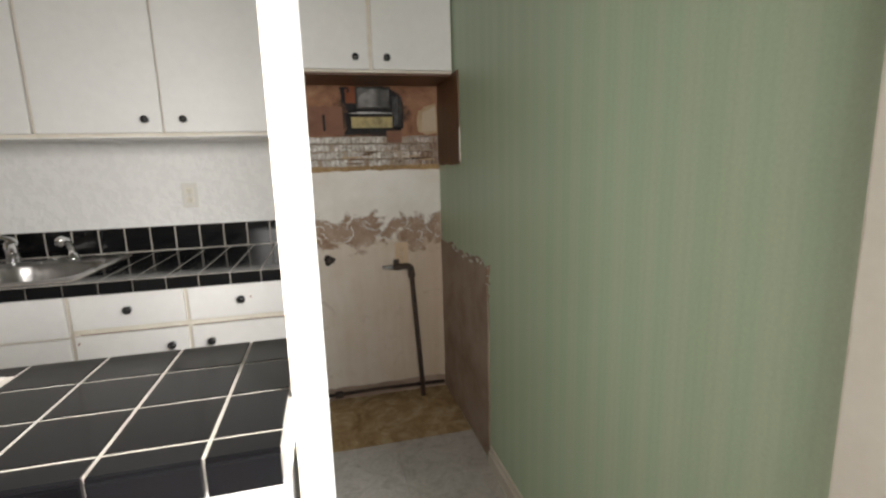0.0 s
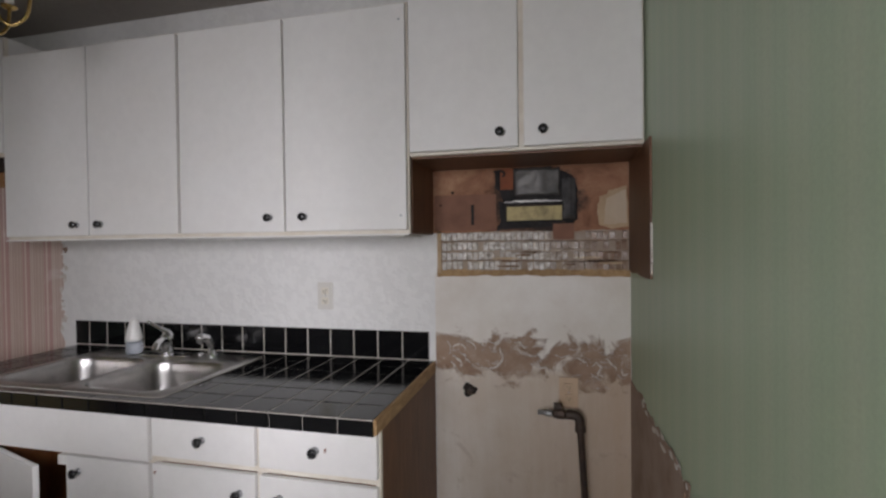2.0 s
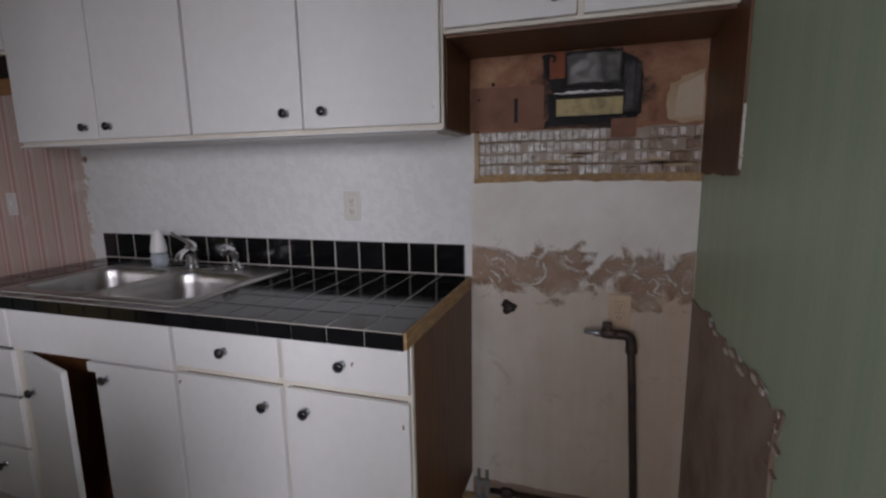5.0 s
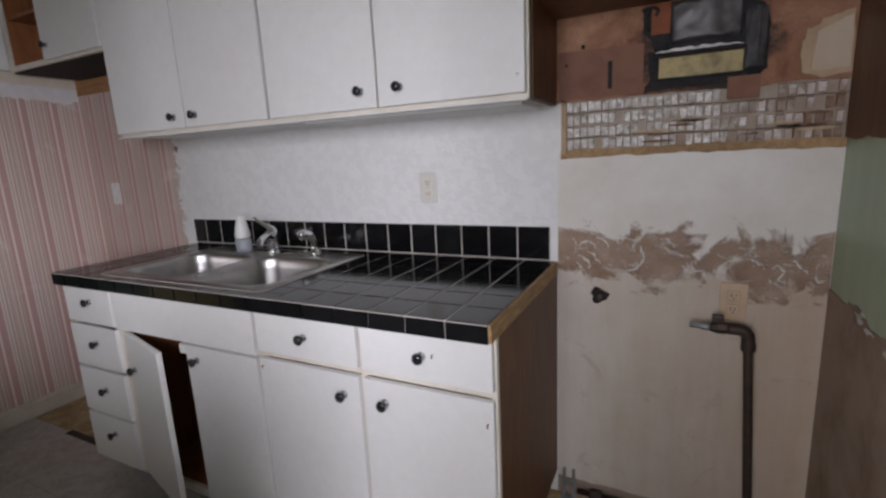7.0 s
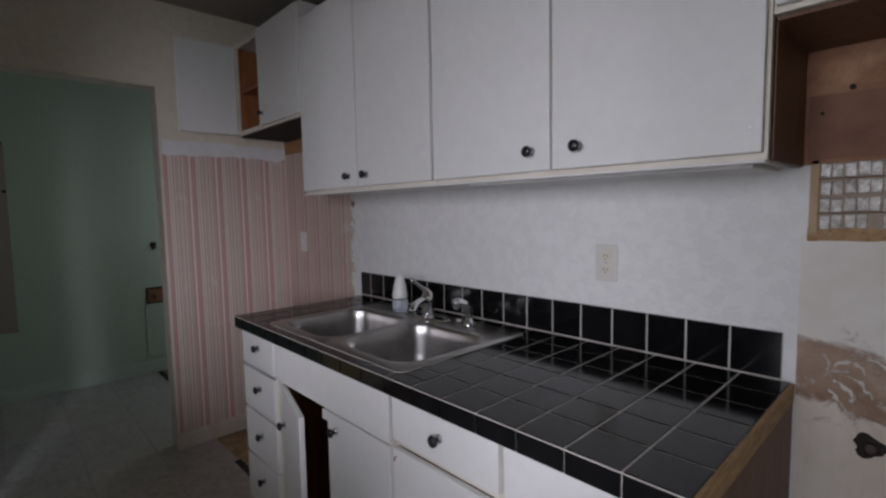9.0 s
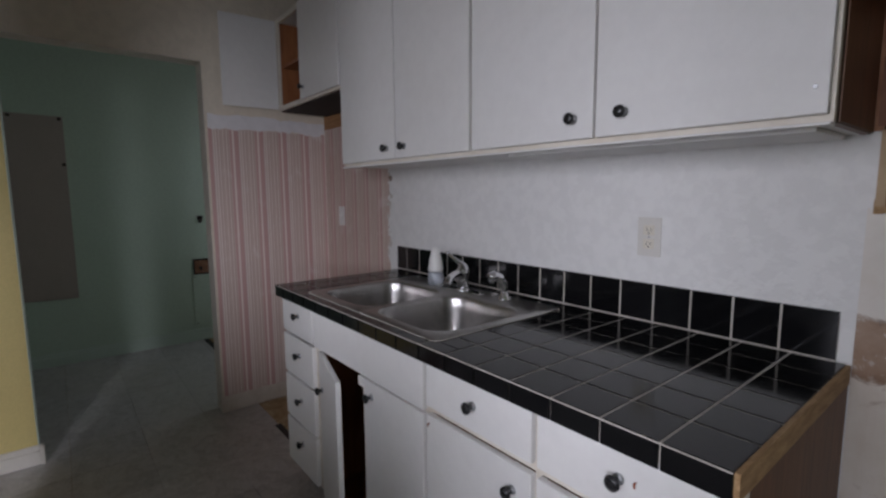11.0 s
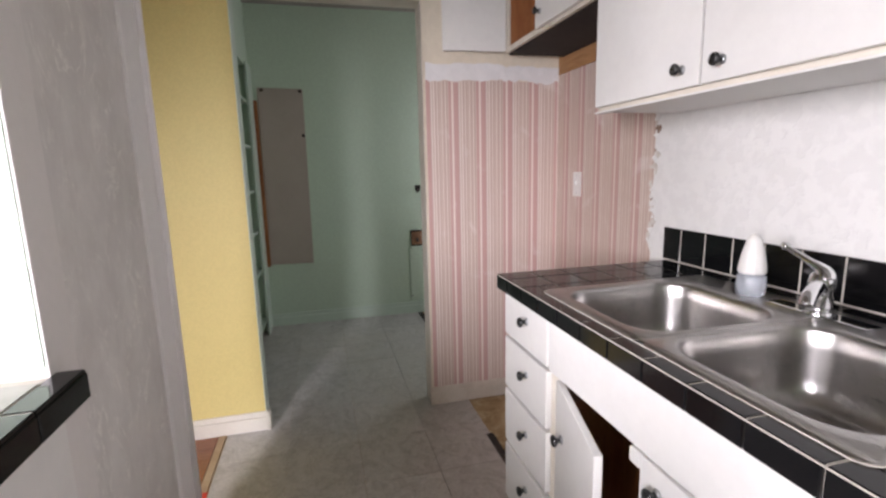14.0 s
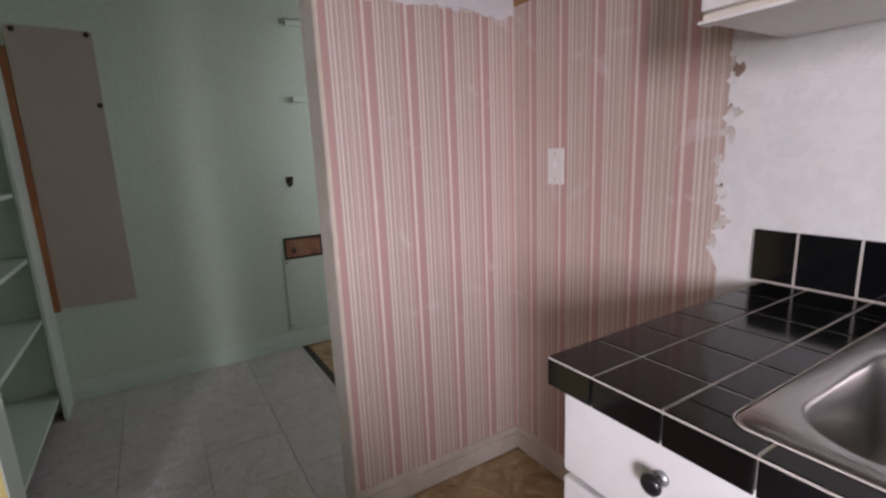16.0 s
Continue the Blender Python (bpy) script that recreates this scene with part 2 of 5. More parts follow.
def subfloor(name):
    m, t, p = nodes_of(name)
    a = ramp(t, noise_node(t, 8, 8, 0.75, dist=1.0), (0.32, (0.20, 0.12, 0.05)), (0.48, (0.40, 0.28, 0.14)), (0.66, (0.58, 0.47, 0.30)))
    b = ramp(t, noise_node(t, 30, 5, 0.7), (0.52, (0, 0, 0)), (0.66, (1, 1, 1)))
    c = mixed(t, calc(t, "MULTIPLY", b, 0.5), a, (0.30, 0.20, 0.10))
    t.links.new(c, p.inputs["Base Color"])
    p.inputs["Roughness"].default_value = 0.75
    bump(t, p, noise_node(t, 30, 6, 0.7), 0.4, 0.004)
    return m


SUBFLOOR = subfloor("scraped_tan_subfloor")
BAREPLASTER = worn("bare_brown_plaster", (0.36, 0.27, 0.21), (0.17, 0.09, 0.055), 0.85, 60, 5, 0.8, 0.3)
ORANGEWOOD = timber("orange_brown_board", (0.30, 0.14, 0.05), (0.46, 0.25, 0.11), 0, 5, 0.6, 6.0)
BLACKGLUE = worn("black_adhesive", (0.02, 0.018, 0.016), (0.09, 0.07, 0.05), 0.7, 60, 12, 0.6, 0.3)
WOODFLOOR = timber("red_oak_floor", (0.20, 0.06, 0.025), (0.38, 0.15, 0.06), 1, 6, 0.3)
CABWOOD = timber("brown_cabinet_wood", (0.085, 0.034, 0.014), (0.19, 0.085, 0.035), 2, 5, 0.5)
SHELFWOOD = timber("red_brown_plywood", (0.22, 0.075, 0.026), (0.40, 0.16, 0.06), 2, 4, 0.55, 5.0)
RAWWOOD = timber("raw_plywood_edge", (0.26, 0.14, 0.055), (0.54, 0.36, 0.18), 1, 16, 0.7, 5.0, 0.5)
def scorched(name):
    """Brown fibreboard with paler rubs, dark scuffs and a scorch round the duct mouth."""
    m, t, p = nodes_of(name)
    x, y, z = axes(t)
    c = ramp(t, noise_node(t, 6, 7, 0.7, dist=0.5), (0.32, (0.16, 0.070, 0.036)), (0.5, (0.31, 0.15, 0.085)), (0.70, (0.46, 0.27, 0.16)))
    scuff = ramp(t, noise_node(t, 15, 6, 0.7, dist=1.5), (0.62, (0, 0, 0)), (0.70, (1, 1, 1)))
    c = mixed(t, calc(t, "MULTIPLY", scuff, 0.55), c, (0.10, 0.05, 0.03))
    dx = calc(t, "DIVIDE", calc(t, "SUBTRACT", x, 1.25), 0.20)
    dz = calc(t, "DIVIDE", calc(t, "SUBTRACT", z, 1.54), 0.15)
    d = calc(t, "SQRT", calc(t, "ADD", calc(t, "MULTIPLY", dx, dx), calc(t, "MULTIPLY", dz, dz)))
    d = calc(t, "ADD", d, calc(t, "MULTIPLY_ADD", noise_node(t, 11, 7, 0.7), 1.4, -0.7))
    burn = ramp(t, d, (0.70, (1, 1, 1)), (1.45, (0, 0, 0)))
    c = mixed(t, calc(t, "MULTIPLY", burn, 0.93), c, (0.022, 0.016, 0.014))
    t.links.new(c, p.inputs["Base Color"])
    fine = noise_node(t, 70, 4, 0.6)
    p.inputs["Roughness"].default_value = 0.8
    bump(t, p, fine, 0.35, 0.004)
    return m


def lath_plaster(name):
    """Glassy white plaster squeezed through lath, rusty towards the far corner."""
    m, t, p = nodes_of(name)
    x, y, z = axes(t)
    c = ramp(t, noise_node(t, 60, 4, 0.7), (0.34, (0.26, 0.22, 0.18)), (0.56, (0.56, 0.53, 0.48)), (0.70, (0.78, 0.76, 0.72)))
    far = calc(t, "ADD", calc(t, "MULTIPLY_ADD", x, 1.5, -1.95), calc(t, "MULTIPLY", noise_node(t, 9, 6, 0.7), 1.25))
    c = mixed(t, calc(t, "MULTIPLY", ramp(t, far, (0.45, (0, 0, 0)), (1.0, (1, 1, 1))), 0.85), c, (0.22, 0.12, 0.065))
    t.links.new(c, p.inputs["Base Color"])
    p.inputs["Roughness"].default_value = 0.28
    bump(t, p, noise_node(t, 90, 3, 0.6), 0.4, 0.004)
    return m


KRAFT = scorched("brown_fibreboard")
PALETAN = worn("pale_tan_board", (0.60, 0.50, 0.37), (0.46, 0.34, 0.22), 0.8, 60, 7, 0.5, 0.3)
HANGSCRAP = worn("red_brown_fibreboard", (0.26, 0.13, 0.085), (0.14, 0.065, 0.045), 0.85, 60, 9, 0.6, 0.3)
TANBOARD = worn("tan_board", (0.52, 0.39, 0.25), (0.32, 0.20, 0.11), 0.8, 60, 6, 0.6, 0.3)
RUSTY = worn("rusty_lath", (0.20, 0.115, 0.065), (0.10, 0.055, 0.035), 0.75, 60, 14, 0.8, 0.4)
LATHGAP = worn("grey_brown_lath", (0.40, 0.33, 0.26), (0.24, 0.15, 0.09), 0.6, 60, 6, 0.9, 0.4)
SHEETMETAL = worn("dull_duct_metal", (0.13, 0.125, 0.12), (0.03, 0.028, 0.026), 0.5, 50, 9, 0.9, 0.15, 0.6)
LIPMETAL = worn("scraped_metal_lip", (0.30, 0.29, 0.28), (0.10, 0.095, 0.09), 0.45, 50, 22, 0.8, 0.2, 0.7)
ORANGE = worn("rusty_orange_board", (0.28, 0.085, 0.035), (0.11, 0.04, 0.02), 0.8, 60, 8, 0.6, 0.3)
SOOT = worn("sooty_sheet_metal", (0.030, 0.028, 0.028), (0.004, 0.0035, 0.0035), 0.9, 40, 22, 1.0, 0.9, 0.0)
DUSTY = worn("dusty_grey_metal", (0.085, 0.082, 0.082), (0.014, 0.013, 0.013), 0.7, 40, 16, 1.0, 0.5, 0.1)
DUCTGOLD = worn("dusty_duct_lining", (0.30, 0.24, 0.10), (0.07, 0.05, 0.02), 0.5, 60, 16, 1.0, 0.2, 0.3)
DARK = worn("dark_cavity", (0.025, 0.018, 0.014), (0.008, 0.006, 0.005), 0.9, 40, 6, 0.5, 0.2)
LATHKEY = lath_plaster("plaster_keys")
FLAKE = worn("torn_plaster_edge", (0.70, 0.67, 0.62), (0.45, 0.38, 0.30), 0.85, 70, 18, 0.6, 0.5)
SMEAR = paint_wall("smeared_filler", (0.80, 0.79, 0.79), (0.66, 0.64, 0.64), 18, 0.35, 0.8, 0.5)
PLASTICWHITE = worn("white_plastic", (0.80, 0.79, 0.76), (0.66, 0.63, 0.56), 0.35, 80, 10, 0.3, 0.05)
PLASTICTAN = worn("tan_plastic", (0.62, 0.46, 0.31), (0.48, 0.34, 0.22), 0.45, 80, 12, 0.4, 0.05)
SOCKET = worn("ivory_plastic", (0.72, 0.68, 0.58), (0.62, 0.56, 0.46), 0.35, 80, 10, 0.3, 0.05)
OUTLETPLATE = worn("off_white_plate", (0.70, 0.68, 0.63), (0.60, 0.57, 0.50), 0.35, 80, 10, 0.3, 0.05)
KNOBBLACK = worn("black_knob_enamel", (0.012, 0.012, 0.013), (0.03, 0.03, 0.03), 0.28, 80, 20, 0.4, 0.05)
PIPE = worn("blackened_iron", (0.055, 0.042, 0.036), (0.14, 0.08, 0.05), 0.5, 70, 18, 0.6, 0.3, 0.5)
GALV = worn("galvanised_steel", (0.42, 0.43, 0.44), (0.22, 0.22, 0.22), 0.4, 70, 14, 0.6, 0.2, 0.8)
BRASS = worn("dull_brass", (0.60, 0.42, 0.16), (0.30, 0.20, 0.08), 0.25, 70, 14, 0.5, 0.1, 1.0)
CARDBOARD = worn("pinkish_beige_board", (0.46, 0.39, 0.34), (0.38, 0.32, 0.27), 0.8, 50, 2.5, 0.5, 0.1)
REDTAPE = worn("red_tape", (0.70, 0.05, 0.03), (0.45, 0.03, 0.02), 0.4, 60, 10, 0.4, 0.1)
LAMINATE = worn("worn_white_laminate", (0.46, 0.44, 0.41), (0.28, 0.26, 0.24), 0.4, 26, 9, 0.75, 0.2)


def chrome_mat(name, base, rough):
    m, t, p = nodes_of(name)
    p.inputs["Base Color"].default_value = (*base, 1)
    p.inputs["Metallic"].default_value = 1.0
    t.links.new(calc(t, "MULTIPLY_ADD", noise_node(t, 40, 4, 0.6), 0.12, rough, clamp=True), p.inputs["Roughness"])
    return m


def brushed(name):
    m, t, p = nodes_of(name)
    g = t.nodes.new("ShaderNodeNewGeometry")
    mp = t.nodes.new("ShaderNodeMapping")
    mp.inputs["Scale"].default_value = (4, 90, 90)
    t.links.new(g.outputs["Position"], mp.inputs["Vector"])
    f = noise_node(t, 6, 6, 0.7, mp.outputs[0])
    spots = ramp(t, noise_node(t, 16, 6, 0.7), (0.5, (0.46, 0.445, 0.43)), (0.72, (0.35, 0.34, 0.325)))
    t.links.new(spots, p.inputs["Base Color"])
    p.inputs["Metallic"].default_value = 1.0
    t.links.new(calc(t, "MULTIPLY_ADD", f, 0.15, 0.22, clamp=True), p.inputs["Roughness"])
    bump(t, p, f, 0.03, 0.002)
    return m


CHROME = chrome_mat("chrome", (0.75, 0.75, 0.76), 0.05)
STEEL = brushed("brushed_stainless_steel")


def clear(name, tint, rough=0.05, through=1.0):
    m, t, p = nodes_of(name)
    p.inputs["Base Color"].default_value = (*tint, 1)
    p.inputs["Roughness"].default_value = rough
    p.inputs["Transmission Weight"].default_value = through
    p.inputs["IOR"].default_value = 1.45
    return m


GLASS = clear("window_glass", (1, 1, 1))
CLEARPLASTIC = clear("clear_plastic", (0.80, 0.85, 0.92), 0.2, 0.7)


def torn_wall(name):
    """Cream alcove wall: torn band of brown backing with curled white paper, tan greasy film below."""
    m, t, p = nodes_of(name)
    x, y, z = axes(t)
    base = ramp(t, noise_node(t, 3, 6, 0.7), (0.35, (0.70, 0.65, 0.58)), (0.65, (0.81, 0.78, 0.73)))
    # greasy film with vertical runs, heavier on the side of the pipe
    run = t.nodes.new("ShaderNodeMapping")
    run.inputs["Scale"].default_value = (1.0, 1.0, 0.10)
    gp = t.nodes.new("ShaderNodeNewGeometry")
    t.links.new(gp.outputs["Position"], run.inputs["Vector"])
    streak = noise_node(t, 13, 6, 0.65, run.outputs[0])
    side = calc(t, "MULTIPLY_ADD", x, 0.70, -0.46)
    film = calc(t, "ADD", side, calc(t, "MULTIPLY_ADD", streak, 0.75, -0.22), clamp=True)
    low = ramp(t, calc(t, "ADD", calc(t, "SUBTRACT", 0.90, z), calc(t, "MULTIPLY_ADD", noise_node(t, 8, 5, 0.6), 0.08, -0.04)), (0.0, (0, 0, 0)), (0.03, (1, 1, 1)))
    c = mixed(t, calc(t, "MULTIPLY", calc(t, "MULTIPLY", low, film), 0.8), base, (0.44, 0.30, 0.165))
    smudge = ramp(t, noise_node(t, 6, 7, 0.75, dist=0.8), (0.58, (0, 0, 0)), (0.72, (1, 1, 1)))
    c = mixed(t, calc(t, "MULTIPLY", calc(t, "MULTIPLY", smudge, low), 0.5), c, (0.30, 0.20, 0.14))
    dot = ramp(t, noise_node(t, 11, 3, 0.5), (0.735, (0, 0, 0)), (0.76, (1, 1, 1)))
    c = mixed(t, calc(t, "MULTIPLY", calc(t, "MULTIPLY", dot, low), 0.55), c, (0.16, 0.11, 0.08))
    # band about 0.93 m high, its rims ragged
    d = calc(t, "DIVIDE", calc(t, "SUBTRACT", z, 0.925), 0.095)
    edge = calc(t, "SUBTRACT", 1.0, calc(t, "MULTIPLY", d, d))
    n1 = noise_node(t, 9, 9, 0.66, dist=0.7)
    tear = calc(t, "ADD", calc(t, "MULTIPLY", edge, 0.5), calc(t, "MULTIPLY_ADD", n1, 3.8, -1.95))
    mask = ramp(t, tear, (0.02, (0, 0, 0)), (0.34, (1, 1, 1)))
    brown = ramp(t, noise_node(t, 9, 7, 0.65), (0.30, (0.17, 0.09, 0.05)), (0.46, (0.29, 0.185, 0.12)), (0.60, (0.37, 0.26, 0.185)), (0.78, (0.52, 0.43, 0.35)))
    c = mixed(t, mask, c, brown)
    lean = t.nodes.new("ShaderNodeMapping")
    lean.inputs["Rotation"].default_value = (0, radians(50), 0)
    lean.inputs["Scale"].default_value = (1.0, 1.0, 1.7)
    t.links.new(gp.outputs["Position"], lean.inputs["Vector"])
    sn = noise_node(t, 17, 5, 0.62, lean.outputs[0], 0.35)
    curl = ramp(t, calc(t, "ABSOLUTE", calc(t, "SUBTRACT", sn, 0.52)), (0.010, (1, 1, 1)), (0.022, (0, 0, 0)))
    patch = ramp(t, sn, (0.60, (0, 0, 0)), (0.625, (1, 1, 1)))
    gate = ramp(t, noise_node(t, 7, 3, 0.5), (0.50, (0, 0, 0)), (0.56, (1, 1, 1)))
    shred = calc(t, "MAXIMUM", calc(t, "MULTIPLY", curl, gate), patch)
    near = ramp(t, edge, (0.05, (0, 0, 0)), (0.35, (1, 1, 1)))
    c = mixed(t, calc(t, "MULTIPLY", calc(t, "MULTIPLY", shred, near), 0.35), c, (0.76, 0.72, 0.67))
    t.links.new(c, p.inputs["Base Color"])
    p.inputs["Roughness"].default_value = 0.55
    bump(t, p, calc(t, "MULTIPLY", mask, calc(t, "ADD", n1, shred)), 0.6, 0.006)
    return m


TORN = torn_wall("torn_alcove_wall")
SCRAPE = worn("scraped_white_paper", (0.74, 0.70, 0.65), (0.52, 0.44, 0.37), 0.7, 70, 20, 0.7, 0.3)


# ---- building helpers ----
def thing(name, at, label, category, group="", kind=""):
    ob = new(name)
    ob.location = at
    ob.empty_display_size = 0.1
    return tagged(ob, label, category, group, kind)


def base_of(ob):
    v = Vector()
    while ob:
        v += ob.location
        ob = ob.parent
    return v


def part(name, bm, material, parent=None, label="", smooth=False):
    me = bpy.data.meshes.new(name)
    bm.normal_update()
    bm.to_mesh(me)
    bm.free()
    if smooth:
        me.polygons.foreach_set("use_smooth", [True] * len(me.polygons))
    me.materials.append(material)
    ob = new(name, me)
    if parent:
        ob.parent = parent
        ob.location = -base_of(parent)
    if label:
        ob["label"] = label
    return ob


def piece(name, me, at, parent, rz=0.0):
    ob = new(name, me)
    ob.parent = parent
    ob.location = Vector(at) - base_of(parent)
    ob.rotation_euler = (0, 0, rz)
    return ob


def box(bm, x0, y0, z0, x1, y1, z1, bevel=0.0, m=None):
    r = bmesh.ops.create_cube(bm, size=1.0)
    vs = r["verts"]
    for v in vs:
        v.co = Vector(((x0 + x1) / 2 + v.co.x * (x1 - x0), (y0 + y1) / 2 + v.co.y * (y1 - y0), (z0 + z1) / 2 + v.co.z * (z1 - z0)))
    if m is not None:
        for v in vs:
            v.co = m @ v.co
    if bevel:
        es = list({e for v in vs for e in v.link_edges})
        bmesh.ops.bevel(bm, geom=es, offset=bevel, segments=2, affect="EDGES", profile=0.6)
    return bm


def boxed(*a, **k):
    return box(bmesh.new(), *a, **k)


def lathe(bm, profile, at=(0, 0, 0), axis=(0, 0, 1), seg=20):
    """Turn (radius, height) pairs round an axis through at."""
    q = Vector((0, 0, 1)).rotation_difference(Vector(axis).normalized())
    rings = []
    for r, h in profile:
        rings.append([bm.verts.new(Vector(at) + q @ Vector((r * math.cos(2 * math.pi * i / seg), r * math.sin(2 * math.pi * i / seg), h))) for i in range(seg)])
    for a, b in zip(rings, rings[1:]):
        for i in range(seg):
            j = (i + 1) % seg
            bm.faces.new((a[i], a[j], b[j], b[i]))
    bm.faces.new(list(reversed(rings[0])))
    bm.faces.new(rings[-1])
    return bm


def tube(bm, pts, radius, seg=10, caps=True):
    pts = [Vector(p) for p in pts]
    rads = radius if isinstance(radius, (list, tuple)) else [radius] * len(pts)
    rings = []
    side = None
    for i, p in enumerate(pts):
        d = (pts[min(i + 1, len(pts) - 1)] - pts[max(i - 1, 0)]).normalized()
        if side is None:
            side = d.orthogonal().normalized()
        side = (side - d * side.dot(d)).normalized()
        up = d.cross(side)
        rings.append([bm.verts.new(p + (side * math.cos(2 * math.pi * k / seg) + up * math.sin(2 * math.pi * k / seg)) * rads[i]) for k in range(seg)])
    for a, b in zip(rings, rings[1:]):
        for k in range(seg):
            j = (k + 1) % seg
            bm.faces.new((a[k], a[j], b[j], b[k]))
    if caps:
        bm.faces.new(list(reversed(rings[0])))
        bm.faces.new(rings[-1])
    return bm


def arc_points(pts, n=8):
    """A smooth line through the points."""
    pts = [Vector(p) for p in pts]
    out = []
    for i in range(len(pts) - 1):
        p0, p1, p2, p3 = pts[max(i - 1, 0)], pts[i], pts[i + 1], pts[min(i + 2, len(pts) - 1)]
        for k in range(n):
            u = k / n
            out.append(0.5 * ((2 * p1) + (p2 - p0) * u + (2 * p0 - 5 * p1 + 4 * p2 - p3) * u * u + (3 * p1 - p0 - 3 * p2 + p3) * u ** 3))
    return out + [pts[-1]]


def slab_outline(bm, outline, push):
    """A flat piece from an outline of points, given thickness along push."""
    lo = [bm.verts.new(p) for p in outline]
    hi = [bm.verts.new(Vector(p) + Vector(push)) for p in outline]
    n = len(lo)
    bm.faces.new(lo)
    bm.faces.new(list(reversed(hi)))
    for i in range(n):
        j = (i + 1) % n
        bm.faces.new((lo[j], lo[i], hi[i], hi[j]))
    bmesh.ops.recalc_face_normals(bm, faces=bm.faces[:])
    return bm


def ragged(u0, u1, v, amp, step=0.012, seed=0.0, torn=0.4):
    """Points along u with an uneven height v."""
    n = max(2, int(abs(u1 - u0) / step))
    out = []
    for i in range(n + 1):
        u = u0 + (u1 - u0) * i / n
        w = noise.noise(Vector((u * 9, seed, 0.3))) * (1 - torn) + noise.noise(Vector((u * 41, seed, 7.7))) * torn
        out.append((u, v + amp * w))
    return out


def wall(name, boxes, material, label, parent=None):
    bm = bmesh.new()
    for b in boxes:
        box(bm, *b)
    ob = part(name, bm, material, parent)
    return tagged(ob, label, "wall", kind="structure")


# ---- large structure ----
wall_north = wall("wall_north", [(XL - 0.11, YB, -0.1, XG + 0.12, YB + 0.12, CEIL)], WALLWHITE, "white textured plaster kitchen wall behind the counter")
wall_east = wall("wall_east", [(XG, 0.13, -0.1, XG + 0.12, YB, CEIL), (XG, YS, -0.1, XG + 0.12, -0.67, CEIL), (XG, -0.67, 2.035, XG + 0.12, 0.13, CEIL), (XG, -0.67, -0.1, XG + 0.12, 0.13, 0.005)], GREEN, "green striped wallpaper wall beside the stove alcove")
DY0, DY1, DTOP = 0.795, 1.635, 2.02
wall_west = wall("wall_west", [(XL - 0.11, DY1, -0.1, XL, YB, CEIL), (XL - 0.11, DY0, DTOP, XL, DY1, CEIL)], CREAM, "cream painted wall around the laundry doorway")
wall_yellow = wall("wall_yellow", [(XL - 0.11, 0.20, -0.1, XL, DY0, CEIL)], YELLOW, "bright yellow painted wall beside the laundry doorway")
wall_mint = wall("wall_west_dining", [(-3.52, YS, -0.1, -3.40, 0.30, CEIL)], PALEMINT, "pale mint painted wall of the dining room")
WX0, WX1, WZ0, WZ1 = 0.10, 1.40, 0.92, 2.15
# unseen wall; its green paper keeps bounced light down, the window is assumed
wall_south = wall("wall_south", [(-3.52, YS - 0.12, -0.1, WX0, YS, CEIL), (WX1, YS - 0.12, -0.1, XG + 0.12, YS, CEIL),
                                 (WX0, YS - 0.12, -0.1, WX1, YS, WZ0), (WX0, YS - 0.12, WZ1, WX1, YS, CEIL)], GREEN, "unseen green papered wall with an assumed wide window")
wall_far = wall("wall_laundry_west", [(XF - 0.1, 0.30, -0.1, XF, 3.02, CEIL)], MINT, "mint green painted laundry room wall")
wall_lsouth = wall("wall_laundry_south", [(XF, 0.30, -0.1, XL - 0.11, 0.40, CEIL), (XF, 0.40, -0.1, XF + 0.10, 0.66, CEIL), (XF + 0.10, 0.40, 2.0, XL - 0.11, 0.66, CEIL)], MINT, "mint green wall with recessed shelves")
wall_lnorth = wall("wall_laundry_north", [(XF, 2.9, -0.1, -3.15, 3.02, CEIL), (-2.25, 2.9, -0.1, XL, 3.02, CEIL), (-3.15, 2.9, -0.1, -2.25, 3.02, 1.0), (-3.15, 2.9, 2.0, -2.25, 3.02, CEIL)], MINT, "unseen mint green laundry wall with an added window")
wall_least = wall("wall_laundry_east", [(XL - 0.11, YB + 0.12, -0.1, XL, 2.9, CEIL)], MINT, "mint green laundry wall")
part("doorway_reveal", boxed(XL - 0.112, DY0, 0, XL - 0.001, DY0 + 0.004, DTOP), MINTTRIM, wall_yellow)
part("doorway_reveal", boxed(XL - 0.112, DY1 - 0.004, 0, XL + 0.004, DY1, DTOP + 0.004), TRIM, wall_west)
part("doorway_head", boxed(XL - 0.112, DY0, DTOP - 0.004, XL + 0.004, DY1 - 0.004, DTOP), TRIM, wall_west)
part("dining_face", boxed(-3.40, 0.295, -0.005, XL - 0.11, 0.2995, CEIL), PALEMINT, wall_yellow)
part("laundry_face", boxed(XL - 0.116, 0.66, 0, XL - 0.112, DY0, CEIL), MINT, wall_yellow)
part("laundry_face", boxed(XL - 0.116, DY1, 0, XL - 0.112, YB, CEIL), MINT, wall_west)
ceiling = tagged(part("ceiling", boxed(-3.62, YS - 0.12, CEIL, XG + 0.12, 3.02, CEIL + 0.1), CEILING), "plain off-white plaster ceiling coloured dark for its shade", "ceiling", kind="structure")

# floor: sub-floor slab everywhere, vinyl tiles laid on it, oak boards in the dining room
floor = tagged(part("floor", boxed(-3.62, YS - 0.12, -0.1, XG + 0.12, 3.02, -0.006), SUBFLOOR), "scraped tan subfloor with grey vinyl tiles and oak boards", "floor", kind="structure")

